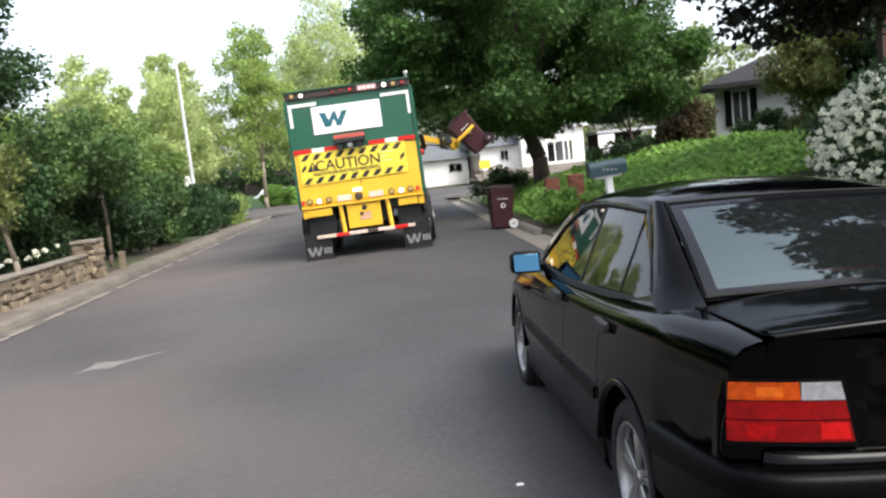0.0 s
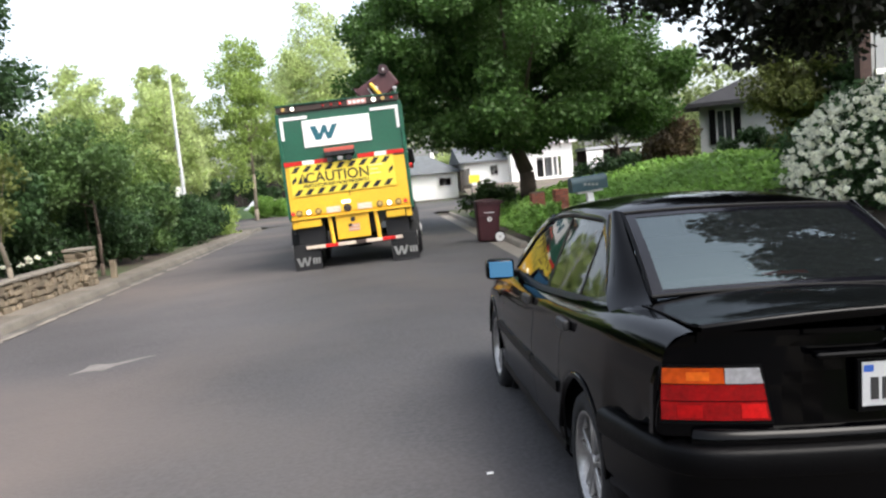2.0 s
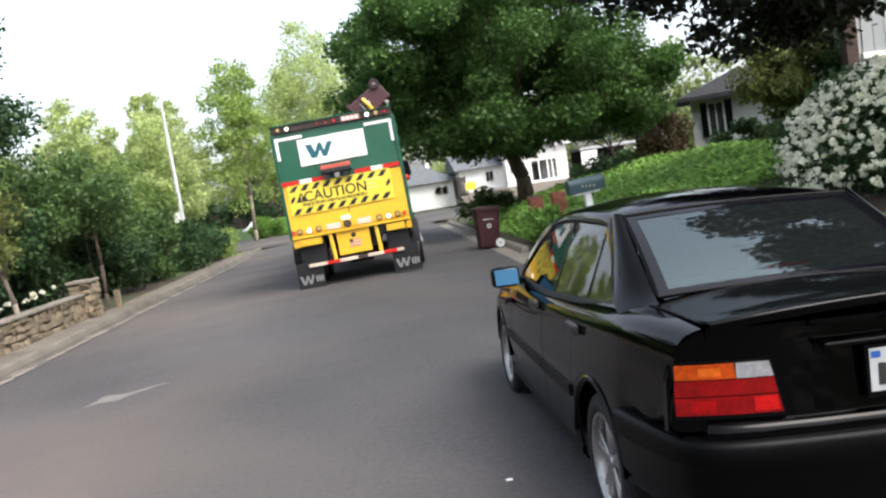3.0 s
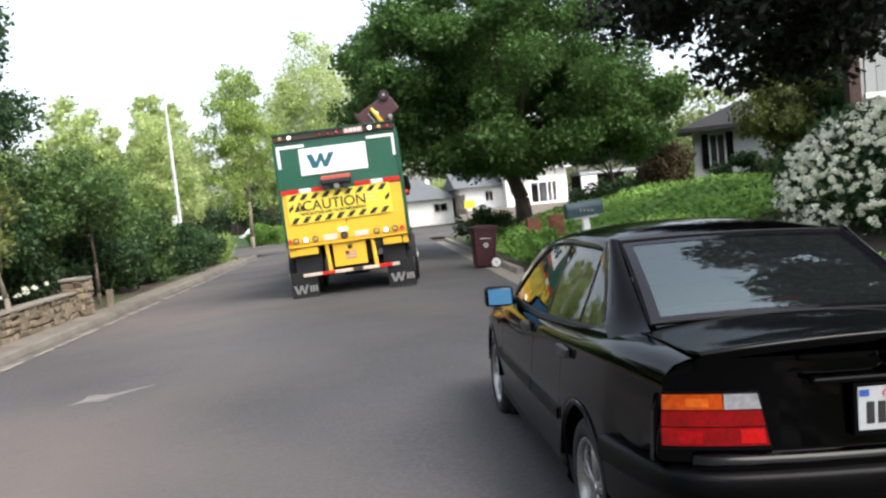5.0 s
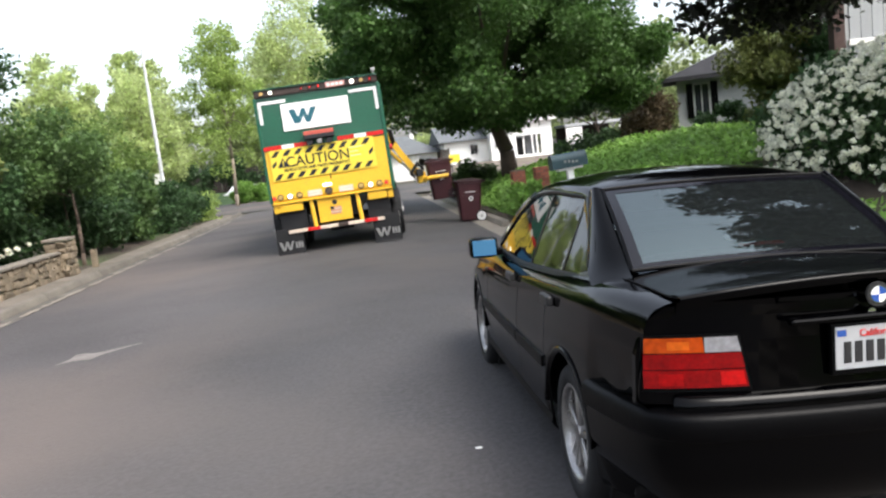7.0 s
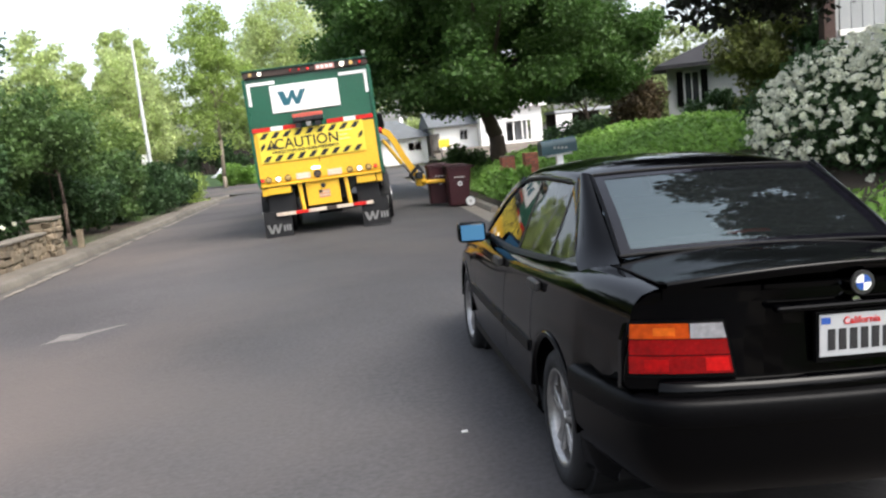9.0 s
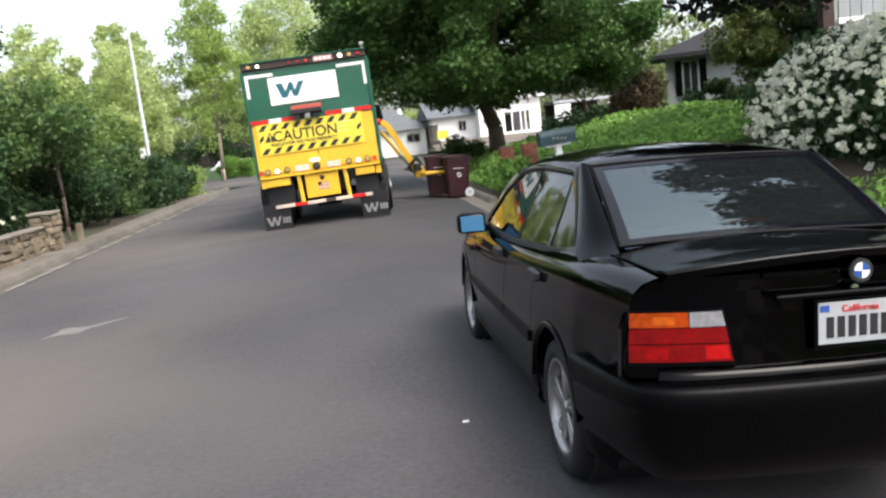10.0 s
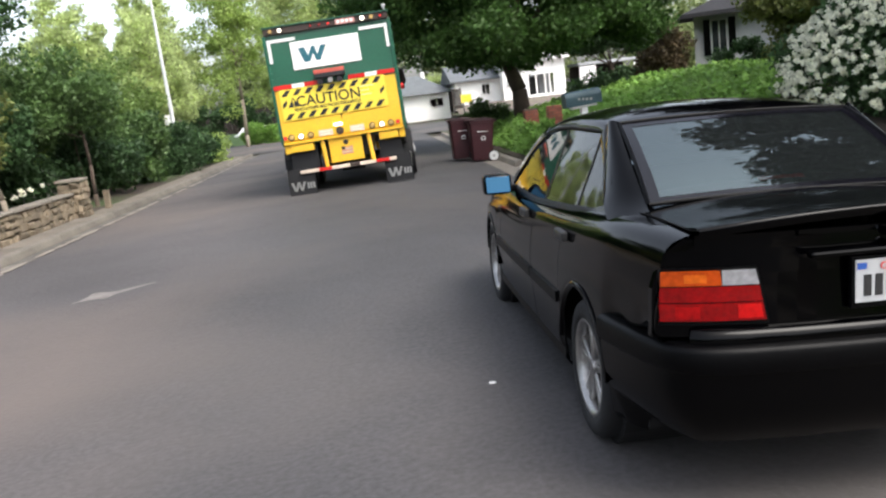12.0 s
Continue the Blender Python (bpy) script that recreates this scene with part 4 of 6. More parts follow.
# ---- vegetation and houses ----
def garden():
    tree("street_tree", (3.2, 22, 0.45), (2.75, 22, 2.6), 0.27, (2.65, 22, 5.3), (4.6, 4.0, 3.6), 175, 0.85, 175000, 0.125, LEAF_MAIN, BARK, "broad green deciduous tree with dense drooping crown", cut=2.45, limbs=14, flat=0.35, squash=0.6)
    root = bpy.data.objects["street_tree"]
    low, cs = clumps((6.5, 22.4, 3.95), (2.3, 1.8, 1.25), 46, 0.65, 36000, squash=0.6)
    o1 = new("crown", leaves_mesh("crown", low - np.array(root.location), 0.125, LEAF_MAIN))
    o1.parent = root
    tree("purple_tree", (10.7, 12.2, 1.1), (10.2, 12.2, 4.8), 0.24, (6.8, 12.0, 6.0), (3.7, 3.4, 2.5), 80, 0.9, 60000, 0.165, LEAF_PURPLE, BARK, "dark purple-leaved tree overhanging the garden", cut=3.75, limbs=10, flat=0.3)
    root = bpy.data.objects["purple_tree"]
    near, cs = clumps((6.5, 4.4, 6.8), (3.5, 3.8, 1.7), 56, 0.9, 36000)
    o2 = new("crown", leaves_mesh("crown", near - np.array(root.location), 0.22, LEAF_PURPLE))
    o2.parent = root
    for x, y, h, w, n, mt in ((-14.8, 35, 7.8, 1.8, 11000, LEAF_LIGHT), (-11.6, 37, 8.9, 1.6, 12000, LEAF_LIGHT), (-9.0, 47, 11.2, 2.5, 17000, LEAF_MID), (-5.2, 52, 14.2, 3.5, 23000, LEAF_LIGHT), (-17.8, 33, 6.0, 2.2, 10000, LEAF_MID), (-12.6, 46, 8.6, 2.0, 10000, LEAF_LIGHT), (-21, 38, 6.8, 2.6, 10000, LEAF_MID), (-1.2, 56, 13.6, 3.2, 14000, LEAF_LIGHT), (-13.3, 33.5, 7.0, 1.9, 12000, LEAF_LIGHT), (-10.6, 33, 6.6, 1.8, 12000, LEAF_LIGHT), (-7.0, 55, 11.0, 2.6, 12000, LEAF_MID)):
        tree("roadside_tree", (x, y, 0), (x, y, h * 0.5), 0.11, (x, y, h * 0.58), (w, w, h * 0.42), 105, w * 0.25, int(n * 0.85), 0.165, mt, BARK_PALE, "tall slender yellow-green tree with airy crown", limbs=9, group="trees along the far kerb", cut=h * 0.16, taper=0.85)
    tree("overhanging_tree", (-12.2, 13.5, 0.1), (-12, 13.5, 3.2), 0.22, (-10.95, 13.6, 6.1), (2.7, 2.8, 3.3), 58, 0.75, 52000, 0.105, LEAF_DARK, BARK, "dense dark green tree behind the stone wall", cut=3.0)
    tree("young_tree", (-7.85, 10.9, 0.1), (-8.05, 10.9, 1.4), 0.05, (-8.3, 10.8, 2.0), (0.8, 0.8, 0.9), 16, 0.4, 3500, 0.09, LEAF_OLIVE, BARK_PALE, "young thin-trunked tree before the stone wall", limbs=5)
    tree("small_tree", (-8.15, 16.2, 0.1), (-8.25, 16.4, 1.9), 0.045, (-8.7, 16.8, 2.6), (1.35, 1.5, 1.25), 28, 0.5, 12000, 0.1, LEAF_HEDGE, BARK, "small spreading green tree behind the footway", limbs=3, cut=1.3)
    for x, y, rx, ry, h, n, mt in ((-9.4, 11.9, 1.1, 3.0, 3.0, 26000, LEAF_DARK), (-10.4, 15.0, 1.6, 1.6, 2.4, 9000, LEAF_DARK), (-9.1, 18.6, 1.2, 1.8, 2.2, 9000, LEAF_DARK), (-9.0, 21.8, 1.2, 1.9, 2.1, 9000, LEAF_HEDGE), (-8.8, 25.2, 1.1, 2.0, 1.95, 9000, LEAF_DARK), (-8.6, 28.6, 1.0, 1.9, 1.5, 8000, LEAF_DARK), (-8.5, 31.6, 0.9, 1.6, 1.2, 6000, LEAF_MID)):
        bush("hedge", (x, y, h * 0.5), (rx, ry, h * 0.55), 26, 0.5, n, 0.11, mt, "dense dark green clipped hedge shrub", "hedge", "hedges along the footway", ground=0.05)
    for x, y, rx, h in ((-12.6, 17.5, 1.6, 4.2), (-11.6, 19.5, 1.8, 3.8), (-11.3, 24, 2.0, 4.2), (-11.8, 29, 2.1, 4.4)):
        bush("tall_shrub", (x, y, h * 0.55), (rx, rx * 1.1, h * 0.5), 30, 0.75, 12000, 0.13, LEAF_SHRUB, "tall leafy green shrub behind the hedge", "shrub", "tall shrubs")
    # white flowering bush
    b = bush("flowering_bush", (6.6, 7.1, 1.3), (2.35, 2.0, 1.12), 60, 0.55, 34000, 0.075, LEAF_DARK, "green bush covered with white flower clusters", ground=0.45)
    o = np.array([6.6, 7.1, 0.45])
    pts = []
    for c in ball_points((6.6, 7.1, 1.3), (2.60, 2.23, 1.35), 5200, 0.2):
        if c[2] > 0.6 and rng.random() < 0.2 + 0.8 * min(1, max(0, (c[2] - 0.8) / 1.1)):
            pts.append(ball_points(c, (0.043, 0.043, 0.036), 32, 0.45))
    f = new("blossom", leaves_mesh("blossom", np.concatenate(pts) - o, 0.037, PETAL))
    f.parent = b
    tagged(f, "white snowball flower clusters", kind="stuff")
    tree("small_tree", (9.2, 32, 0.0), (9.1, 32, 2.2), 0.09, (8.9, 32, 3.6), (2.6, 1.6, 1.0), 40, 0.6, 24000, 0.13, LEAF_DARK, BARK, "small dark-leaved tree beyond the bank", limbs=7, cut=2.8)
    bush("olive_shrub", (9.98, 18.3, 2.85), (1.2, 1.1, 1.6), 34, 0.5, 18000, 0.1, LEAF_OLIVE, "tall olive-green shrub before the house", ground=1.05)
    bush("dark_shrub", (11.2, 17.6, 2.7), (0.95, 0.8, 1.7), 26, 0.45, 11000, 0.1, LEAF_DARK, "tall dark shrub beside the house wing", ground=1.05)
    bush("low_shrub", (10.2, 20.5, 1.5), (1.8, 1.0, 0.6), 20, 0.4, 7000, 0.1, LEAF_DARK, "low dark green shrub at the house wall", ground=1.1)
    bush("rust_hedge", (8.5, 24.2, 1.85), (0.95, 0.8, 1.05), 22, 0.45, 9000, 0.11, LEAF_RUST, "rust-brown hedge beside the house", "hedge", ground=0.8)
    bush("dark_shrub", (2.35, 24.0, 0.75), (1.0, 0.9, 0.55), 18, 0.35, 7000, 0.1, LEAF_HEDGE, "dark rounded shrub near the kerb", ground=0.3)
    bush("round_shrub", (-8.35, 50, 0.55), (1.7, 1.2, 0.65), 20, 0.4, 9000, 0.11, LEAF_IVY, "bright green rounded shrub at the corner", ground=-0.12)
    bush("lime_shrub", (6.0, 66, 2.3), (2.2, 1.4, 1.8), 22, 0.7, 7000, 0.2, LEAF_LIGHT, "tall lime-green shrub behind the garage", ground=-0.1)
    bush("round_shrub", (8.2, 33, 0.9), (1.3, 1.0, 0.9), 18, 0.4, 6000, 0.11, LEAF_MAIN, "rounded green shrub by the far driveway", ground=-0.05)
    bush("round_shrub", (7.4, 25.5, 1.3), (1.4, 1.0, 0.65), 18, 0.4, 6000, 0.11, LEAF_DARK, "rounded dark green shrub on the bank", ground=0.75)
    bush("strappy_plant", (2.15, 14.45, 0.5), (0.5, 0.35, 0.33), 12, 0.2, 3000, 0.11, LEAF_IVY, "low leafy clump before the brick posts", "plant", ground=0.12)
    # ivy over the bank
    n = 46000
    px, py = 1.75 + 9.5 * rng.random(n) ** 1.15, 9.5 + 17.5 * rng.random(n)
    keep = ~((py < 14.2) & (px < 3.1))
    px, py = px[keep], py[keep]
    hump = np.array([bank_z(a, b) for a, b in zip(px, py)])
    mound = 0.30 + 0.12 * np.sin(px * 2.1 + 1) * np.sin(py * 1.3) + 0.08 * np.sin(px * 5 + py * 4)
    edge = np.clip((px - 1.6) / 0.6, 0.2, 1)
    pz = hump + mound * edge * rng.random(len(px)) ** 0.5
    ivy = new("groundcover", leaves_mesh("groundcover", np.stack([px, py, pz], 1), 0.115, LEAF_IVY, np.array([0, -0.3, 1.0]), 0.5))
    tagged(ivy, "bright green ivy ground cover on the bank", "ground cover", kind="stuff")
    # grass and weeds beside the parked car
    n = 16000
    px, py = 1.7 + 9 * rng.random(n), -4 + 9.5 * rng.random(n)
    keep = ~((py > 4.6) & (px < 3.1))
    px, py = px[keep], py[keep]
    pz = np.array([bank_z(a, b) for a, b in zip(px, py)]) + 0.16 * rng.random(len(px))
    tagged(new("grass", leaves_mesh("grass", np.stack([px, py, pz], 1), 0.1, LEAF_IVY)), "rough green grass on the verge", "grass", kind="stuff")
    for x, y, h in ((-19, 61, 4.4), (-15, 62, 4.2), (-11.5, 62.5, 4.0), (-7, 63, 4.2), (-3.5, 64, 3.6)):
        bush("dark_shrub", (x, y, h * 0.5), (2.2, 1.2, h * 0.5), 18, 0.7, 4000, 0.2, LEAF_DARK, "dark shrub before the board fence", "shrub", "dark shrubs along the fence", ground=-0.1)
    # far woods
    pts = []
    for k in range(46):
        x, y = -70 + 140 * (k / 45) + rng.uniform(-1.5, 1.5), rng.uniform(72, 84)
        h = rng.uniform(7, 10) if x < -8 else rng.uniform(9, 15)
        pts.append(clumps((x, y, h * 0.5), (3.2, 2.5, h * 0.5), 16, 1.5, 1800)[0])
    # added trees behind the viewpoint, never in view; they only shade and fill reflections
    behind = []
    for k in range(44):
        a = radians(-215 + 250 * k / 39 + 0)
        x, y = -2 + 24 * math.cos(a) * 1.3, -8 + 26 * math.sin(a)
        if y < 6:
            h = rng.uniform(8, 12)
            behind.append(clumps((x, y - 2, h * 0.45), (3.0, 2.6, h * 0.5), 18, 1.3, 2200)[0])
    tagged(new("woods_behind", leaves_mesh("woods_behind", np.concatenate(behind), 0.45, LEAF_DARK)), "unseen dark green trees added behind the viewpoint", "woods", kind="stuff")
    tagged(new("far_woods", leaves_mesh("far_woods", np.concatenate(pts), 0.5, LEAF_HAZE)), "hazy grey-green woods in the distance", "woods", kind="stuff")
    # white flowers behind the wall
    pts = [ball_points((-8.3, 9.8 + 0.34 * i + rng.uniform(-.2, .2), 0.72 + rng.uniform(-.05, .12)), (0.055, 0.07, 0.04), 26, 0.5) for i in range(12)]
    tagged(new("white_flowers", leaves_mesh("white_flowers", np.concatenate(pts), 0.05, PETAL)), "white flowers blooming behind the stone wall", "flowers", kind="stuff")


garden()


# ---- refuse truck ----
TRUCK = pose(-2.10, 12.87, 0.022, 0, -2.0, -2.2)


def truck_wheel(parent, x0, x1, y, r=0.5):
    w = new("wheel")
    w.parent, w.location = parent, (0, y, r)
    g = R((x0, 0, 0), (x1, 0, 0), r, seg=36)
    bmesh.ops.bevel(g, geom=[e for e in g.edges if e.calc_face_angle(0) > 1], offset=0.04, segments=2, affect="EDGES")
    part("tyre", g, RUBBER, w)
    part("rim", R((x0 - 0.005, 0, 0), (x1 + 0.005, 0, 0), 0.29, seg=28), BLACK, w)
    part("hub", R((x0 - 0.03, 0, 0), (x1 + 0.03, 0, 0), 0.1, seg=16), STEEL, w)


def refuse_truck():
    t = tagged(new("refuse_truck"), "green and yellow side-loading refuse truck with caution sign", "truck")
    W = 1.21
    # body: rear box with a sloping green upper tailgate, loading bay, front box
    part("rear_body", B(-W, W, 0.10, 3.5, 1.0, 3.2, bev=0.03), GREEN, t)
    part("bay_wall", B(-W, 0.55, 3.5, 5.1, 1.0, 3.1), GREEN, t)
    part("front_body", B(-W, W, 5.1, 7.0, 1.0, 3.2, bev=0.03), GREEN, t)
    part("cab", B(-1.15, 1.15, 7.3, 9.2, 0.7, 2.9, bev=0.1), GREEN, t)
    part("chassis", B(-0.45, 0.45, 0.3, 9.0, 0.62, 1.0), BLACK, t)
    part("upper_tailgate", prism([(0.02, 2.18), (0.05, 3.14), (0.12, 3.14), (0.12, 2.18)], -W, W, axis="x"), GREEN, t, "dark green upper tailgate")
    hdr = part("header", B(-W, W, 0.0, 0.14, 3.145, 3.275, bev=0.012), GRIME, t, "grimy brown lamp header")
    part("header_lip", B(-W - 0.01, W + 0.01, -0.03, 0.16, 3.276, 3.30, bev=0.006), GREEN, t)
    for s in (-1, 1):
        part("corner_post", B(s * W - 0.03, s * W + 0.03, -0.01, 0.12, 1.06, 3.14, bev=0.01), GREEN, t)
        part("side_rail", B(s * 1.23 - 0.02, s * 1.23 + 0.02, 0.2, 3.4, 1.0, 1.12, bev=0.008), GREEN, t)
        for k in range(5):
            y = 0.5 + k * 0.68
            part("side_rib", B(s * 1.235 - 0.022, s * 1.235 + 0.022, y - 0.04, y + 0.04, 1.13, 3.12, bev=0.008), GREEN, t)
    # lower yellow tailgate, folded at the bottom
    part("tailgate", prism([(-0.02, 1.12), (0.015, 1.05), (0.1, 1.04), (0.1, 2.11), (0.01, 2.11), (-0.015, 1.45)], -1.18, 1.18, axis="x"), YELLOW, t, "yellow painted tailgate")
    part("tailgate_edge", B(-1.19, 1.19, -0.03, 0.03, 1.035, 1.075, bev=0.006), YELLOW, t)
    # reflective band
    x = -1.19
    for wdt, mt in ((0.36, RED), (0.24, WHITE), (0.30, RED)):
        part("reflector_strip", B(x, x + wdt - 0.004, -0.02, 0.012, 2.105, 2.185, bev=0.003), mt, t)
        x += wdt
    x = 0.27
    for wdt, mt in ((0.33, RED), (0.24, WHITE), (0.34, RED)):
        part("reflector_strip", B(x, x + wdt - 0.004, -0.02, 0.012, 2.115, 2.195, bev=0.003), mt, t)
        x += wdt
    part("band_backing", B(-1.19, 1.19, 0.0, 0.03, 2.09, 2.2), GREEN, t)
    # white corner marks
    for s in (-1, 1):
        part("corner_mark", B(*sorted((s * 1.17, s * 1.11)), 0.02, 0.044, 2.62, 3.06), WHITE, t)
        part("corner_mark", B(*sorted((s * 1.105, s * 0.62)), 0.03, 0.047, 3.0, 3.06), WHITE, t)
    # company panel with a plain device
    pn = new("logo_panel")
    pn.parent, pn.location, pn.rotation_euler = t, (-0.075, 0.012, 2.70), (radians(-1.8), 0, 0)
    part("panel", B(-0.665, 0.665, 0.0, 0.02, -0.265, 0.265, bev=0.008), WHITE, pn, "white panel")
    zig = [(-0.52, 0.14), (-0.40, 0.14), (-0.345, -0.02), (-0.26, 0.14), (-0.20, 0.14), (-0.165, -0.02), (-0.08, 0.14), (0.03, 0.14), (-0.12, -0.14), (-0.20, -0.14), (-0.245, 0.0), (-0.32, -0.14), (-0.43, -0.14)]
    part("device", prism(zig, -0.004, -0.001), TEAL, pn, "teal zigzag shape")
    part("device_field", prism([(0.02, 0.12), (0.2, 0.12), (0.06, -0.14), (-0.08, -0.14)], -0.003, -0.001), PALE_YELLOW, pn, "pale yellow shape")
    # tail camera and red bar
    lb = new("lamp_bracket")
    lb.parent = t
    part("red_bar", B(-0.37, 0.22, -0.10, -0.02, 2.30, 2.375, bev=0.012), FADED_RED, lb, "weathered red light bar")
    part("shelf", B(-0.36, 0.22, -0.16, 0.04, 2.215, 2.30, bev=0.012), BLACK, lb)
    for x in (-0.27, 0.11):
        part("work_lamp", R((x, -0.02, 2.15), (x, -0.13, 2.15), 0.06, seg=18), BLACK, lb)
    part("camera_housing", B(-0.12, -0.02, -0.14, -0.02, 2.11, 2.2, bev=0.01), STEEL, lb)
    cab = bmesh.new()
    rod(cab, (-0.03, -0.025, 2.1), (0.01, -0.025, 1.85), 0.008, seg=6)
    rod(cab, (0.01, -0.025, 1.85), (0.02, -0.025, 1.4), 0.008, seg=6)
    part("cable", cab, BLACK, t)
    # caution sign
    sg = new("caution_sign")
    sg.parent, sg.location, sg.rotation_euler = t, (-0.07, -0.008, 1.80), (0, radians(-0.3), 0)
    tagged(sg, "yellow caution sign with black hazard stripes")
    part("sign_face", B(-1.03, 1.03, -0.028, -0.018, -0.3, 0.3, bev=0.003), SIGN_YELLOW, sg)
    for z0, sk in ((0.17, 0.0), (-0.28, 0.0)):
        for i in range(9):
            x = -1.0 + i * 0.222
            part("stripe", prism([(x, z0), (x + 0.105, z0), (x + 0.2, z0 + 0.11), (x + 0.095, z0 + 0.11)], -0.0315, -0.0285), BLACK, sg)
    for x0 in (-1.0, 0.91):
        part("stripe", prism([(x0, -0.06), (x0 + 0.09, 0.02), (x0 + 0.09, 0.10), (x0, 0.02)], -0.0315, -0.0285), BLACK, sg)
    letters("caution_lettering", "CAUTION", 0.28, BLACK, pose(-0.10, -0.0305, 0.03), sg, stretch=1.0, bold=0.003)
    letters("warning_lettering", "VEHICLE STOPS AND BACKS FREQUENTLY", 0.078, BLACK, pose(-0.14, -0.0305, -0.115), sg, stretch=0.88, bold=0.003)
    part("warning_triangle", prism([(-0.90, -0.05), (-0.67, -0.05), (-0.785, 0.14)], -0.0315, -0.0285), BLACK, sg)
    part("exclamation_mark", prism([(-0.795, 0.01), (-0.775, 0.01), (-0.77, 0.09), (-0.80, 0.09)], -0.0345, -0.032), SIGN_YELLOW, sg)
    part("exclamation_dot", R((-0.785, -0.033, -0.02), (-0.785, -0.0345, -0.02), 0.013), SIGN_YELLOW, sg)
    part("notice_panel", B(0.50, 0.84, -0.0305, -0.0285, -0.10, 0.165), NOTICE, sg, "bright yellow notice panel")
    for i in range(6):
        part("notice_bar", B(0.54, 0.54 + 0.26 - 0.05 * (i % 3), -0.0325, -0.0307, 0.135 - i * 0.04, 0.152 - i * 0.04), YELLOW if i % 2 else FADED, sg)
    # lamps
    def lamp(x, z, r, mat, nm="lamp", y=-0.02):
        L = new(nm)
        L.parent, L.location = t, (x, y, z)
        part("bezel", R((0, 0.05, 0), (0, -0.012, 0), r * 1.25, seg=20), BLACK, L)
        part("lens", R((0, 0.0, 0), (0, -0.025, 0), r, r * 0.8, 20), mat, L)
    for x, m in ((-1.02, BEIGE_LENS), (-0.83, LAMP_WHITE), (-0.64, BEIGE_LENS), (0.58, BEIGE_LENS), (0.77, LAMP_WHITE), (0.95, BEIGE_LENS)):
        lamp(x, 1.17, 0.05, m, "tail_lamp")
    for x in (-1.14, 1.09):
        lamp(x, 1.17, 0.034, LAMP_RED, "marker_lamp")
    lamp(-0.06, 1.17, 0.062, BARK, "tail_lamp")
    part("oval_lamp", B(-0.165, 0.015, -0.06, -0.01, 1.265, 1.325, bev=0.025), LAMP_WHITE, t, "lit white oval lamp")
    for x0 in (-0.48, 0.14):
        part("worn_notice", B(x0, x0 + 0.28, -0.023, -0.015, 1.11, 1.23, bev=0.004), FADED, t, "worn pale notice sticker")
        for i in range(2):
            part("notice_bar", B(x0 + 0.04, x0 + 0.22, -0.0245, -0.0225, 1.14 + i * 0.05, 1.155 + i * 0.05), PALE_YELLOW, t)
    for x, m, r in ((-1.06, BEIGE_LENS, 0.042), (-0.88, LAMP_WHITE, 0.038), (0.72, LAMP_WHITE, 0.046), (0.90, BEIGE_LENS, 0.046), (1.07, RED, 0.03), (-0.28, RED, 0.022), (-0.11, RED, 0.022), (0.06, LAMP_RED, 0.022)):
        lamp(x, 3.21, r, m, "header_lamp")
    part("maker_plate", B(0.20, 0.57, -0.012, 0.0, 3.16, 3.265, bev=0.003), PINK, t, "faded red maker plate")
    for i in range(4):
        part("plate_bar", B(0.225 + i * 0.085, 0.285 + i * 0.085, -0.015, -0.0125, 3.185, 3.24), WHITE, t)
    part("mast", R((1.16, 0.05, 3.29), (1.16, 0.05, 3.40), 0.02), STEEL, t)
    part("mast_head", B(1.12, 1.2, 0.02, 0.08, 3.36, 3.42, bev=0.01), STEEL, t)
    # under-tail parts
    part("centre_panel", B(-0.33, 0.33, 0.02, 0.06, 0.56, 1.03, bev=0.012), YELLOW, t)
    part("flag_field", B(-0.09, -0.02, 0.012, 0.0195, 0.79, 0.85), GRIME, t)
    for i in range(5):
        part("flag_stripe", B(-0.09 if i < 3 else -0.09, 0.13, 0.013, 0.0195, 0.70 + i * 0.03, 0.72 + i * 0.03), PINK if i % 2 == 0 else FADED, t)
    part("badge", R((0.01, 0.02, 0.93), (0.01, 0.014, 0.93), 0.05, seg=16), BLACK, t)
    for x in (-0.45, 0.47):
        part("strut", R((x, 0.06, 1.05), (x + 0.03, 0.0, 0.5), 0.042), YELLOW, t)
    for x0, x1 in ((-1.08, -0.62), (0.68, 1.06)):
        part("hinge_block", B(x0, x1, 0.0, 0.2, 0.87, 1.02, bev=0.015), YELLOW, t)
        part("back_plate", B(x0 - 0.04, x1 + 0.04, 0.2, 0.26, 0.45, 0.95), BLACK, t)
    for s in (-1, 1):
        part("side_lamp_box", B(*sorted((s * 1.19, s * 1.08)), 0.02, 0.14, 0.86, 1.02, bev=0.01), YELLOW, t)
        part("side_skirt", B(*sorted((s * 1.22, s * 1.15)), 0.25, 1.6, 0.75, 1.0, bev=0.01), BLACK, t)
        fl = new("mud_flap")
        fl.parent, fl.location = t, (s * 0.97, 0.0, 0.2)
        part("flap", B(-0.27, 0.27, -0.008, 0.008, -0.2, 0.34, bev=0.004), RUBBER, fl)
        z4 = [(-0.2, 0.06), (-0.15, 0.06), (-0.12, -0.02), (-0.08, 0.06), (-0.04, 0.06), (-0.02, -0.02), (0.02, 0.06), (0.06, 0.06), (0.0, -0.06), (-0.04, -0.06), (-0.065, 0.01), (-0.1, -0.06), (-0.15, -0.06)]
        part("flap_device", prism([(a * 1.15, b * 1.45) for a, b in z4], -0.012, -0.0085), STEEL, fl, "worn pale zigzag mark")
        for i in range(3):
            part("flap_bar", B(0.09 + i * 0.055, 0.13 + i * 0.055, -0.012, -0.0085, -0.06, 0.06), STEEL, fl)
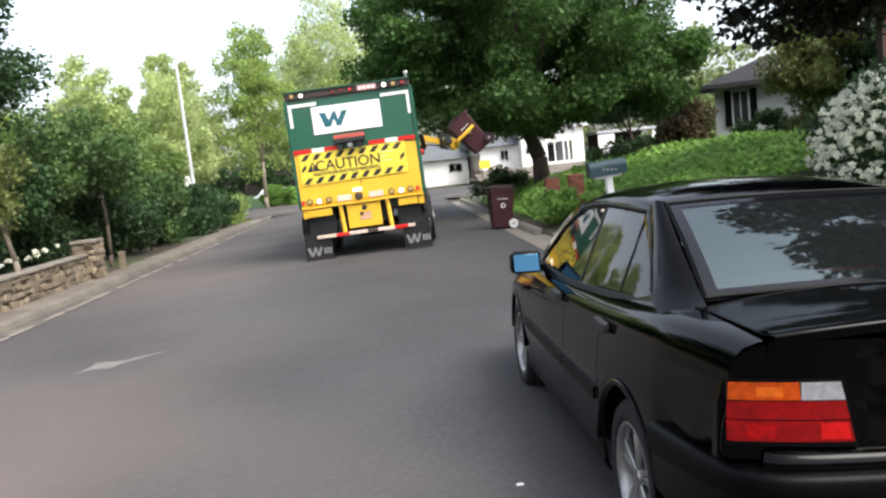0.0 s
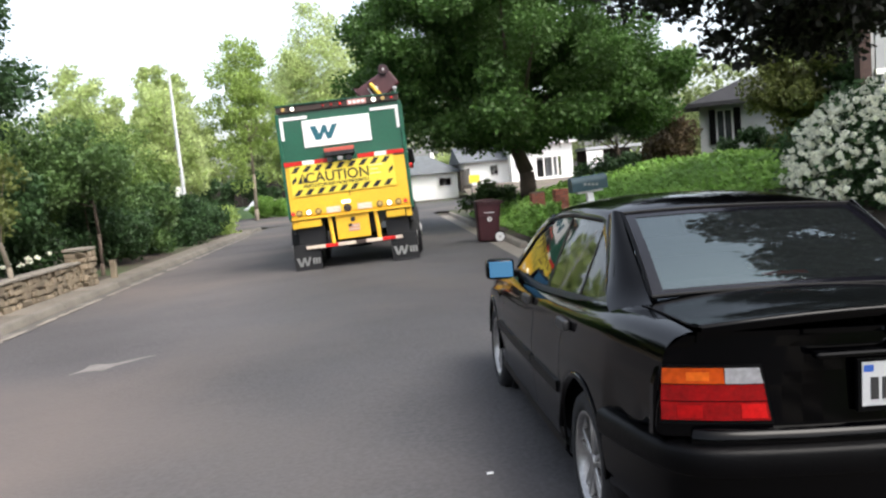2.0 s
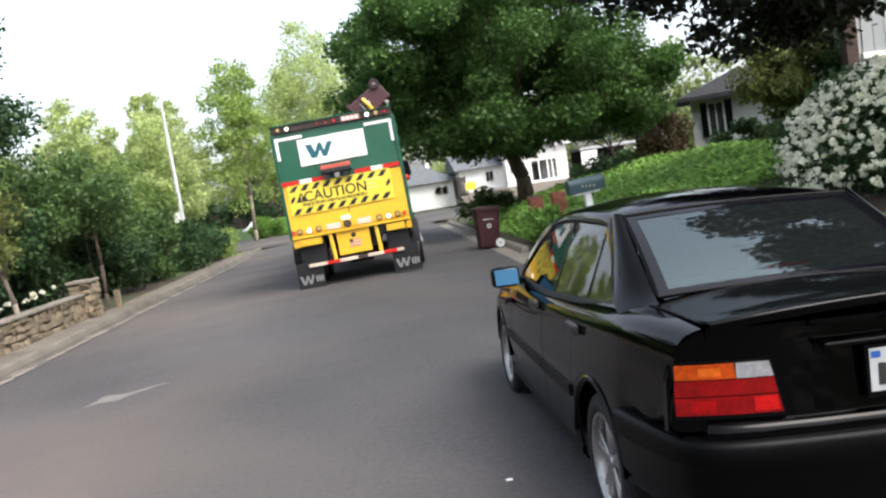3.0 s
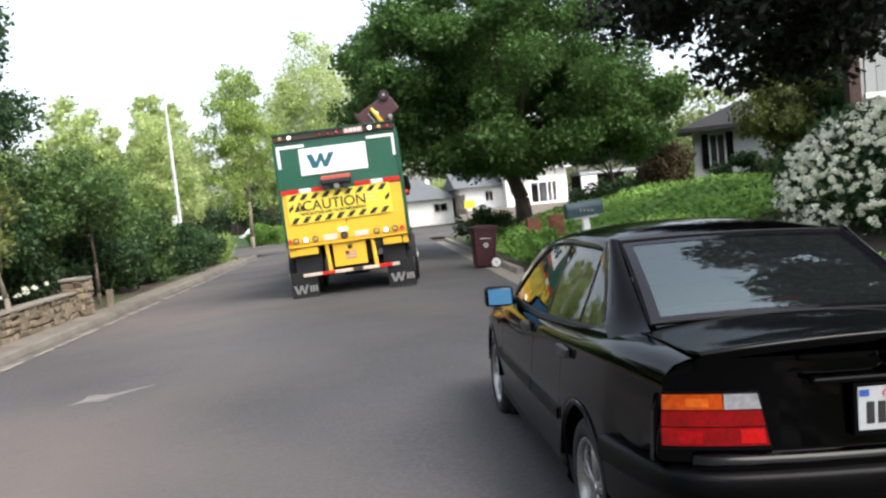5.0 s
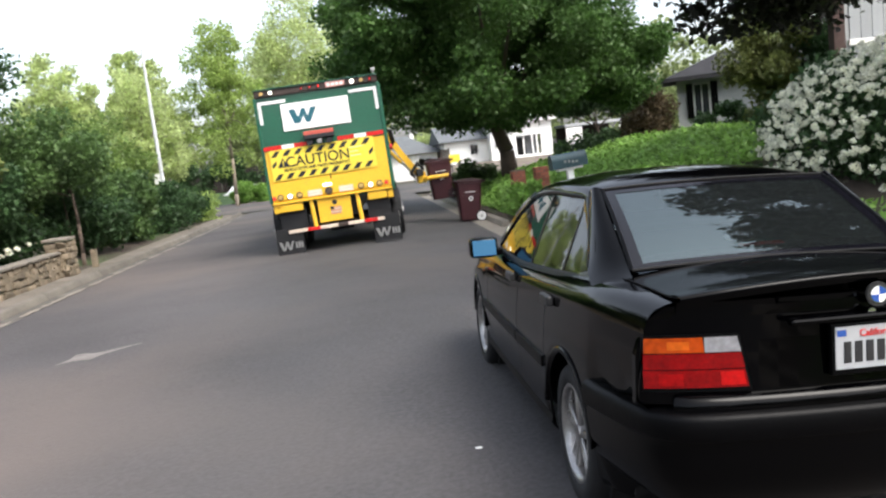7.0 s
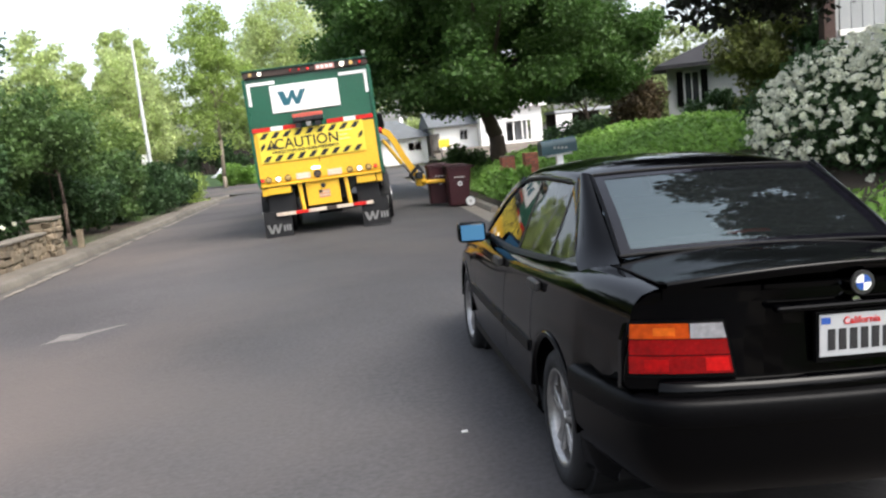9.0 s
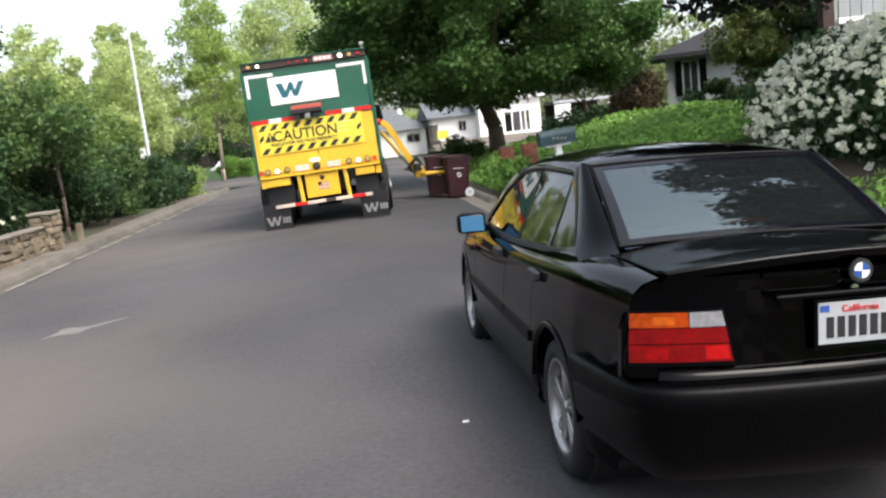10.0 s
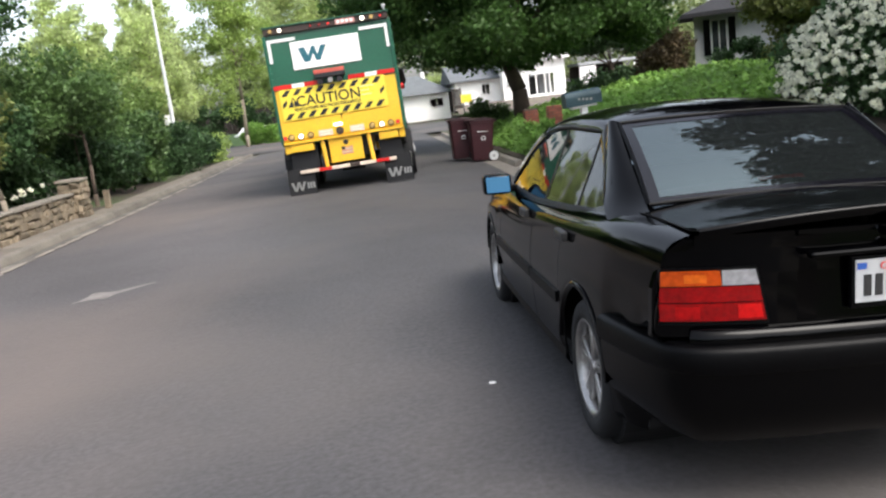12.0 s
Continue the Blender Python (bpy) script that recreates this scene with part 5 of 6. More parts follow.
        part("flap_weight", B(-0.27, 0.27, -0.014, 0.014, -0.2, -0.17, bev=0.004), BLACK, fl)
        part("flap_strap", R((s * 0.27, 0.02, 0.35), (s * 0.25, 0.02, -0.05), 0.016), STEEL, fl)
    # rear bar in red and white
    x = -0.97
    for i, (wdt, mt) in enumerate(((0.38, FADED), (0.25, RED), (0.36, FADED), (0.2, GRIME), (0.33, FADED), (0.26, RED), (0.14, FADED))):
        part("bar_segment", B(x, x + wdt - 0.002, -0.05, 0.03, 0.44, 0.505, bev=0.006), mt, t)
        x += wdt
    for xx in (-0.5, 0.5):
        part("bar_bracket", B(xx - 0.03, xx + 0.03, 0.03, 0.4, 0.45, 0.75, bev=0.01), BLACK, t)
    part("differential", R((-0.25, 1.4, 0.48), (0.25, 1.4, 0.48), 0.2), BLACK, t)
    for y in (1.0, 2.25, 8.1):
        for s in (-1, 1):
            truck_wheel(t, *sorted((s * 0.75, s * 1.32)), y)
        part("axle", R((-1.1, y, 0.5), (1.1, y, 0.5), 0.07), BLACK, t)
    # hose bundle and red tank behind the box
    for i in range(3):
        h = limb(bmesh.new(), [(0.9, 3.62, 2.45 - i * .04), (1.3 + i * .03, 3.75, 2.3), (1.34 + i * .03, 3.9, 2.0), (1.1, 4.1, 1.75)], 0.028, 0.028, 6)
        part("hose", h, BLACK, t)
    part("valve", R((1.24, 3.6, 1.9), (1.34, 3.6, 1.9), 0.07), RED, t)
    part("side_mirror", B(1.25, 1.42, 8.9, 8.98, 1.9, 2.4, bev=0.03), BLACK, t)
    # lifting arm and gripper
    arm = new("arm")
    arm.parent = t
    prof = [(-0.07, 0.0), (0.07, 0.0), (0.15, 0.7), (0.24, 1.15), (0.25, 1.4), (0.17, 1.6), (0.0, 1.76), (-0.1, 1.68), (0.05, 1.52), (0.10, 1.36), (0.09, 1.15), (0.0, 0.7)]
    part("boom", prism(prof, -0.09, 0.09), YELLOW, arm, "yellow welded boom")
    part("ram", R((-0.08, -0.02, 0.1), (-0.05, -0.02, 0.9), 0.03), STEEL, arm)
    part("ram_sleeve", R((-0.07, -0.02, 0.6), (-0.03, -0.02, 1.35), 0.045), YELLOW, arm)
    part("elbow_pin", R((0, -0.12, 0.02), (0, 0.12, 0.02), 0.06), BLACK, arm)
    g = new("gripper")
    g.parent = t
    part("carriage", B(-0.10, 0.12, -0.22, 0.22, -0.16, 0.12, bev=0.03), YELLOW, g)
    part("gripper_motor", B(-0.12, 0.06, -0.3, -0.1, 0.02, 0.2, bev=0.03), BLACK, g)
    for i in range(3):
        h = limb(bmesh.new(), [(-0.14, -0.16, -0.05), (-0.22 - .03 * i, -0.24, 0.12), (-0.05, -0.26, 0.3 + .04 * i), (0.1, -0.2, 0.16)], 0.018, 0.018, 6)
        part("hose", h, BLACK, g)
    for s in (-1, 1):
        f = limb(bmesh.new(), [(0.05, s * 0.18, -0.06), (0.16, s * 0.36, -0.06), (0.42, s * 0.39, -0.06), (0.66, s * 0.37, -0.06)], 0.055, 0.045, 8)
        part("finger", f, YELLOW, g)
        part("finger_pad", B(0.3, 0.62, s * 0.345 - 0.012, s * 0.345 + 0.012, -0.11, 0.0, bev=0.005), BLACK, g)
    t.matrix_world = TRUCK
    return t, arm, g


truck, arm, gripper = refuse_truck()


# ---- wheeled bins ----
def wheeled_bin(label, marks=True, disc=WHITE):
    b = tagged(new("wheeled_bin"), label, "bin", "maroon wheeled bins at the kerb")
    bm = bmesh.new()
    rings = []
    for z, hx, hy in ((0.03, 0.235, 0.225), (0.06, 0.245, 0.235), (0.55, 0.275, 0.265), (0.93, 0.30, 0.29), (0.935, 0.325, 0.315), (0.985, 0.325, 0.315)):
        r = 0.05
        ring = []
        for cx, cy, a0 in ((1, 1, 0), (-1, 1, 90), (-1, -1, 180), (1, -1, 270)):
            for k in range(4):
                a = radians(a0 + 30 * k)
                ring.append(bm.verts.new((cx * (hx - r) + r * math.cos(a), cy * (hy - r) + r * math.sin(a), z)))
        rings.append(ring)
    n = 16
    for k in range(len(rings) - 1):
        for i in range(n):
            bm.faces.new((rings[k][i], rings[k][(i + 1) % n], rings[k + 1][(i + 1) % n], rings[k + 1][i]))
    bm.faces.new(rings[0][::-1])
    bm.faces.new(rings[-1])
    part("tub", bm, BIN, b, "maroon moulded plastic tub")
    lid = sheet([[(x, y, 0.99 + 0.055 * (1 - (x / 0.34) ** 2) * (1 - 0.5 * (y / 0.33) ** 2)) for y in np.linspace(-0.33, 0.33, 7)] for x in np.linspace(-0.36, 0.33, 9)], 0.015)
    part("lid", lid, BIN_LID, b, "dark maroon lid", True)
    part("handle", R((0.36, -0.26, 0.97), (0.36, 0.26, 0.97), 0.018), BIN_LID, b)
    for s in (-1, 1):
        part("handle_arm", B(0.31, 0.375, s * 0.25 - 0.02, s * 0.25 + 0.02, 0.945, 0.985, bev=0.006), BIN_LID, b)
        w = new("wheel")
        w.parent, w.location = b, (0.25, s * 0.28, 0.13)
        part("tyre", R((0, -0.025, 0), (0, 0.025, 0), 0.13, seg=26), RUBBER, w)
        part("wheel_disc", R((0, -0.032, 0), (0, 0.032, 0), 0.112, seg=26), disc, w)
        part("wheel_cap", R((0, -0.04, 0), (0, 0.04, 0), 0.03, seg=14), STEEL, w)
    part("axle", R((0.25, -0.28, 0.13), (0.25, 0.28, 0.13), 0.014), STEEL, b)
    for s in (-1, 1):
        part("rib", B(-0.27, 0.27, s * 0.272 - 0.012, s * 0.272 + 0.012, 0.62, 0.645, bev=0.004), BIN, b)
    if marks:
        part("badge", R((0.02, -0.268, 0.56), (0.02, -0.283, 0.56), 0.055, seg=20), WHITE, b, "round white emblem")
        part("badge_core", R((0.02, -0.27, 0.56), (0.02, -0.286, 0.56), 0.03, seg=16), BIN, b)
        part("printed_bar", B(-0.12, 0.14, -0.297, -0.285, 0.712, 0.728), WHITE, b)
    return b


bin_parked = wheeled_bin("maroon wheeled bin with white wheel discs standing at the kerb")
bin_parked.matrix_world = pose(1.0, 16.42, 0.004 + road_z(1.0) - 0.0, 0, 2.5, 0)
bin_lifted = wheeled_bin("maroon wheeled bin lifted and emptied by the truck", disc=BIN_LID)


# ---- roadside things ----
def stone_wall():
    wall = tagged(new("stone_wall"), "low dry-laid tan stone garden wall with capping", "wall", kind="")
    wall.location = (-0.1, 0.75, 0.02)
    part("core", B(-7.93, -7.72, 4.0, 12.95, 0.0, 0.50), MORTAR, wall)
    part("pillar_core", B(-7.96, -7.54, 12.98, 13.42, 0.0, 0.72), MORTAR, wall)

    def stone(x, y, z, dx, dy, dz):
        bm = B(-dx / 2, dx / 2, -dy / 2, dy / 2, -dz / 2, dz / 2)
        for v in bm.verts:
            v.co += Vector(tuple(rng.uniform(-1, 1, 3) * np.array((0.02, 0.038, 0.026))))
        bmesh.ops.bevel(bm, geom=bm.edges[:], offset=0.014, segments=1, affect="EDGES")
        o = part("stone", bm, STONE, wall)
        o.location = (x, y, z)

    for row, (z, h) in enumerate(((0.07, 0.13), (0.20, 0.12), (0.32, 0.11), (0.43, 0.11))):
        y = 5.6 + rng.uniform(0, 0.15)
        while y < 12.85:
            d = min(rng.uniform(0.16, 0.40), 12.98 - y)
            stone(-7.705, y + d / 2, z + rng.uniform(-.025, .025), 0.09, d - 0.02, h + rng.uniform(-.035, .02))
            y += d
    for row in range(6):
        z = 0.07 + row * 0.12
        y = 13.0
        while y < 13.38:
            d = min(rng.uniform(0.16, 0.34), 13.44 - y)
            stone(-7.53, y + d / 2, z, 0.08, d - 0.02, 0.11)
            y += d
        x = -7.96
        while x < -7.58:
            d = min(rng.uniform(0.16, 0.32), -7.52 - x)
            stone(x + d / 2, 12.965, z, d - 0.02, 0.08, 0.11)
            x += d
    y = 5.6
    while y < 12.9:
        d = min(rng.uniform(0.5, 0.8), 12.95 - y)
        o = part("cap_stone", B(-0.17, 0.17, 0.008, d - 0.008, 0, 0.05, bev=0.012), CONCRETE, wall)
        o.location = (-7.80, y, 0.495)
        y += d
    o = part("cap_stone", B(-7.99, -7.48, 12.92, 13.46, 0.755, 0.815, bev=0.014), CONCRETE, wall)


stone_wall()


def mailbox():
    m = tagged(new("mailbox"), "dark teal metal mailbox on a white post", "mailbox")
    m.location, m.rotation_euler = (1.66, 8.7, 0.12), (0, radians(-4), radians(4))
    out = [(-0.1, 0.0), (0.1, 0.0), (0.1, 0.12)] + [(0.1 * math.cos(a), 0.12 + 0.1 * math.sin(a)) for a in np.linspace(0.2, math.pi - 0.2, 9)] + [(-0.1, 0.12)]
    part("box", prism([(a, 1.12 + b) for a, b in out], -0.27, 0.26, axis="x"), MAILBLUE, m)
    part("door", prism([(a * 1.06, 1.118 + b * 1.03) for a, b in out], -0.285, -0.268, axis="x"), MAILBLUE, m)
    part("back_rim", prism([(a * 1.06, 1.118 + b * 1.03) for a, b in out], 0.255, 0.27, axis="x"), MAILBLUE, m)
    for i in range(4):
        part("number_bar", B(-0.10 + i * 0.06, -0.065 + i * 0.06, -0.106, -0.1, 1.20 - 0.008 * i, 1.235 - 0.008 * i), ALLOY, m)
    part("post", B(-0.05, 0.05, -0.045, 0.045, -0.2, 1.09, bev=0.008), WHITE, m, "white painted post")
    part("bracket", B(-0.2, 0.2, -0.06, 0.06, 1.085, 1.118, bev=0.005), WHITE, m)


mailbox()


def brick_post(x, y, z, h, label):
    p = tagged(new("brick_post"), label, "post", "brick posts in the ivy")
    part("core", B(-0.14, 0.14, -0.14, 0.14, -0.3, h - 0.005), MORTAR, p)
    me = bpy.data.meshes.new("brick")
    bm = B(-0.1, 0.1, -0.045, 0.045, -0.028, 0.028, bev=0.005)
    bm.to_mesh(me)
    bm.free()
    me.materials.append(BRICK)
    k = 0
    while k * 0.067 + 0.03 < h:
        for i in range(4):
            o = new("brick", me)
            o.parent = p
            turn = (i + (0.0 if k % 2 else 0.0)) * 90
            off = 0.05 if k % 2 else -0.05
            o.matrix_local = pose(0, 0, k * 0.067 + 0.03, 0, 0, turn) @ pose(off, -0.11, 0)
        k += 1
    p.location = (x, y, z)


brick_post(2.56, 15.0, 0.45, 0.66, "red brick post standing in the ivy")
brick_post(2.06, 15.2, 0.4, 0.70, "red brick post half covered by ivy")

mk = tagged(new("marker_post"), "short weathered concrete marker post by the footway", "post")
part("post", B(-0.065, 0.065, -0.065, 0.065, -0.1, 0.36, bev=0.02), STONE, mk)
part("post_top", B(-0.07, 0.07, -0.07, 0.07, 0.361, 0.385, bev=0.012), STONE, mk)
mk.location = (-7.62, 15.3, 0.05)

sp = tagged(new("street_lamp"), "tall white tapered steel lamp pole", "street lamp")
part("pole", R((0, 0, -0.2), (-0.08, 0, 7.0), 0.095, 0.045, 16), POLE, sp)
part("finial", R((-0.08, 0, 7.0), (-0.08, 0, 7.1), 0.08, 0.03, 16), POLE, sp)
part("base_collar", R((0, 0, -0.1), (0, 0, 0.3), 0.2, 0.16, 16), WHITE, sp)
part("meter_box", B(-0.32, -0.12, -0.1, 0.1, 1.75, 2.15, bev=0.01), WHITE, sp)
sp.location = (-9.25, 30, 0)

pb = tagged(new("paper_scrap"), "tiny white scrap of paper on asphalt", "litter")
part("scrap", B(-0.018, 0.018, -0.012, 0.012, 0, 0.006, bev=0.002), WHITE, pb)
pb.location = (-1.13, 0.80, road_z(-1.13) + 0.001)


# ---- houses ----
def window(parent, x0, x1, z0, z1, y, mull=1, frame_mat=WHITE, depth=0.06, bars=0):
    w = new("window")
    w.parent = parent
    part("pane", B(x0, x1, y + 0.03, y + 0.04, z0, z1), WINDOWGLASS, w)
    for a, b, c, d in ((x0 - .06, x1 + .06, z1, z1 + .07), (x0 - .06, x1 + .06, z0 - .07, z0), (x0 - .06, x0, z0, z1), (x1, x1 + .06, z0, z1)):
        part("frame", B(a, b, y - depth, y + 0.05, c, d, bev=0.006), frame_mat, w)
    for i in range(mull):
        x = x0 + (x1 - x0) * (i + 1) / (mull + 1)
        part("mullion", B(x - .02, x + .02, y - 0.02, y + 0.045, z0, z1), frame_mat, w)
    return w


def grey_house():
    h = tagged(new("grey_house"), "single-storey grey sided house with shuttered window", "house")
    me_y = 24.8
    part("front_wall", B(10.3, 16.3, me_y, me_y + 0.2, 0.4, 3.35), SIDING, h)
    part("side_wall", B(10.3, 10.5, me_y + 0.2, 28.2, 0.4, 3.35), SIDING, h)
    for i in range(15):
        part("board", B(10.3, 16.3, me_y - 0.02, me_y - 0.002, 1.1 + i * 0.15, 1.1 + i * 0.15 + 0.142, bev=0.004), SIDING, h)
    part("corner_board", B(10.25, 10.36, me_y - 0.05, me_y + 0.02, 0.6, 3.34), SIDING, h)
    window(h, 10.84, 11.30, 1.92, 3.05, me_y - 0.06, 1, SIDING)
    for x in (10.56, 11.37):
        s = part("shutter", B(x, x + 0.24, me_y - 0.09, me_y - 0.03, 1.9, 3.12, bev=0.01), TRIM, h)
        for k in range(9):
            part("louvre", B(x + 0.03, x + 0.21, me_y - 0.1, me_y - 0.092, 1.98 + k * 0.12, 2.05 + k * 0.12), TRIM, s)
    bm = bmesh.new()
    a = [bm.verts.new(p) for p in ((9.7, me_y - 0.6, 3.3), (16.6, me_y - 0.6, 3.3), (16.6, 28.6, 3.3), (9.7, 28.6, 3.3), (11.9, me_y + 1.7, 4.25), (14.0, me_y + 1.7, 4.25), (14.0, 26.8, 4.25), (11.9, 26.8, 4.25))]
    for f in ((0, 1, 5, 4), (1, 2, 6, 5), (2, 3, 7, 6), (3, 0, 4, 7), (4, 5, 6, 7), (3, 2, 1, 0)):
        bm.faces.new([a[i] for i in f])
    part("roof", bm, ROOF, h, "grey shingled hip roof")
    part("fascia", B(9.68, 16.6, me_y - 0.64, me_y - 0.602, 3.22, 3.36), ROOF, h)
    turn = pose(9.98, me_y, 0) @ pose(0, 0, 0, 0, 0, -22) @ pose(-10.3, -me_y, 0)
    for c in h.children:
        c.matrix_local = turn @ c.matrix_local
    # near wing with white vertical boards and a brick corner
    y = 15.8
    part("wing_wall", B(10.6, 20, y, y + 0.2, 0.5, 6.0), SIDING, h)
    for i in range(26):
        part("panel_board", B(10.72 + i * 0.3, 10.72 + i * 0.3 + 0.288, y - 0.03, y - 0.002, 3.3, 5.9, bev=0.008), PANEL, h)
    part("brick_corner", B(10.3, 10.595, y - 0.05, y + 0.2, 0.6, 5.9), BRICK_DARK, h)
    part("rake_board", R((9.93, 16.1, 3.94), (10.3, 15.95, 4.36), 0.045), WHITE, h)
    part("lintel", B(10.68, 20, y - 0.08, y - 0.002, 3.15, 3.295, bev=0.01), WHITE, h)
    return h


grey_house()


def white_house():
    h = tagged(new("white_house"), "long white bungalow with grey roof across the street", "house")
    y = 56.0
    part("wing_wall", B(5.0, 8.3, y + 1.5, y + 1.75, 0.3, 2.5), HOUSE_WHITE, h)
    part("wing_end", B(5.0, 5.25, y + 1.75, y + 8, 0.3, 2.5), HOUSE_WHITE, h)
    part("wing_roof", prism([(y + 1.0, 2.42), (y + 1.0, 2.52), (y + 5.5, 3.75), (y + 9.5, 2.5), (y + 9.5, 2.4)], 4.6, 8.28, axis="x"), ROOF_PALE, h, "pale grey shingled roof")
    window(h, 6.95, 7.5, 1.4, 2.1, y + 1.47, 1)
    window(h, 8.6, 8.95, 1.7, 2.2, y - 0.03, 0)
    for x0, x1, z0, z1 in ((8.3, 10.2, 0.3, 3.4), (12.05, 12.9, 0.3, 3.4), (10.2, 12.05, 2.35, 3.4), (10.2, 12.05, 0.3, 0.95)):
        part("front_wall", B(x0, x1, y, y + 0.25, z0, z1), HOUSE_WHITE, h)
    part("side_wall", B(8.3, 8.55, y + 0.25, y + 8, 0.3, 3.4), HOUSE_WHITE, h)
    part("porch_back", B(10.2, 12.05, y + 1.6, y + 1.8, 0.9, 2.4), SIDING, h)
    part("porch_door", B(10.5, 11.2, y + 1.5, y + 1.59, 0.9, 2.2, bev=0.02), BLACK, h)
    for x in (10.75, 11.4, 11.75):
        part("porch_post", B(x - 0.05, x + 0.05, y + 0.02, y + 0.14, 0.95, 2.35, bev=0.01), HOUSE_WHITE, h)
    part("roof", prism([(y - 0.5, 3.32), (y - 0.5, 3.44), (y + 4.5, 4.3), (y + 9.5, 3.44), (y + 9.5, 3.3)], 8.0, 13.2, axis="x"), HOUSE_WHITE, h, "white painted roof edge")
    r = tagged(new("carport"), "pale open carport with white posts beside the bungalow", "carport")
    part("back_wall", B(14.0, 18.2, y + 3, y + 3.2, 0.3, 2.6), WOODFENCE, r)
    part("roof_beam", B(13.9, 18.4, y - 0.1, y + 0.15, 2.6, 2.8, bev=0.02), SIDING, r)
    part("roof_slab", B(13.9, 18.4, y + 0.15, y + 3.3, 2.62, 2.8), ROOF_PALE, r)
    part("side_wall", B(14.0, 15.2, y, y + 0.2, 0.3, 2.55), HOUSE_WHITE, r)
    part("low_wall", B(15.2, 18.1, y + 0.02, y + 0.2, 0.3, 1.35), SIDING, r)
    part("post", B(18.05, 18.25, y, y + 0.15, 0.3, 2.55, bev=0.01), HOUSE_WHITE, r)
    setting("driveway_far", sheet([[(x, y - 5.5 + 1.4 * q, -0.12 + 0.9 * min(q / 4, 1)) for x in (4.6, 9.0, 13.6, 20.0)] for q in range(6)]), FOOTWAY, "sloping pale driveway before the bungalow", True)
    g = tagged(new("white_garage"), "white garage with grey hip roof and small window", "garage")
    part("front_wall", B(0.2, 4.7, 60, 60.25, -0.1, 1.95), HOUSE_WHITE, g)
    part("side_wall", B(4.45, 4.7, 60.25, 65, -0.1, 1.95), HOUSE_WHITE, g)
    window(g, 3.2, 4.2, 0.9, 1.5, 59.97)
    bm = bmesh.new()
    a = [bm.verts.new(p) for p in ((-0.2, 59.5, 1.9), (5.2, 59.5, 1.9), (5.2, 66, 1.9), (-0.2, 66, 1.9), (1.2, 62.7, 3.4), (2.6, 62.7, 3.4))]
    for f in ((0, 1, 5, 4), (1, 2, 5), (2, 3, 4, 5), (3, 0, 4), (3, 2, 1, 0)):
        bm.faces.new([a[i] for i in f])
    part("roof", bm, ROOF_PALE, g, "grey shingled hip roof")
    part("chimney", B(2.9, 3.2, 62.5, 62.8, 2.9, 3.7), WHITE, g)
    f = tagged(new("driveway_fence"), "dark wooden driveway fence between the houses", "fence")
    for i in range(6):
        part("slat", B(4.4 + i * 0.12, 4.5 + i * 0.12, 55.0, 55.06, 0.3, 1.95 + 0.04 * (i % 3)), WOODFENCE, f)
    s = tagged(new("yellow_sign"), "bright yellow sign board on short legs", "sign")
    part("board", B(4.8, 5.55, 53.0, 53.06, 1.0, 1.55, bev=0.02), SIGN_YELLOW, s)
    for x in (4.95, 5.4):
        part("leg", B(x - .03, x + .03, 53.07, 53.13, -0.15, 1.5), BLACK, s)
    for i in range(2):
        part("sign_bar", B(4.92, 5.44, 52.985, 52.998, 1.12 + i * 0.2, 1.2 + i * 0.2), YELLOW, s)


white_house()


def far_left():
    f = tagged(new("dark_fence"), "dark brown board fence beneath the trees", "fence")
    for i in range(70):
        part("fence_board", B(-34 + i * 0.45, -34 + i * 0.45 + 0.43, 66 + 0.02 * (i % 2), 66.04 + 0.02 * (i % 2), -0.2, 2.3 + 0.05 * (i % 3)), WOODFENCE, f)
    c = tagged(new("parked_car"), "white car parked across the street, half hidden", "car")
    prof = [(-2.1, 0.35), (2.1, 0.35), (2.15, 0.7), (1.3, 0.85), (0.7, 1.35), (-0.9, 1.38), (-1.6, 0.95), (-2.15, 0.85)]
    part("body", prism(prof, -0.8, 0.8), WHITE, c)
    part("side_glass", prism([(1.1, 0.88), (0.62, 1.28), (-0.85, 1.3), (-1.35, 0.92)], -0.81, 0.81), WINDOWGLASS, c)
    for x in (-1.35, 1.35):
        for s in (-1, 1):
            part("wheel", R((x, s * 0.65, 0.31), (x, s * 0.83, 0.31), 0.31, seg=18), RUBBER, c)
    c.matrix_world = pose(-9.5, 57, -0.3, 0, 0, 65)


far_left()


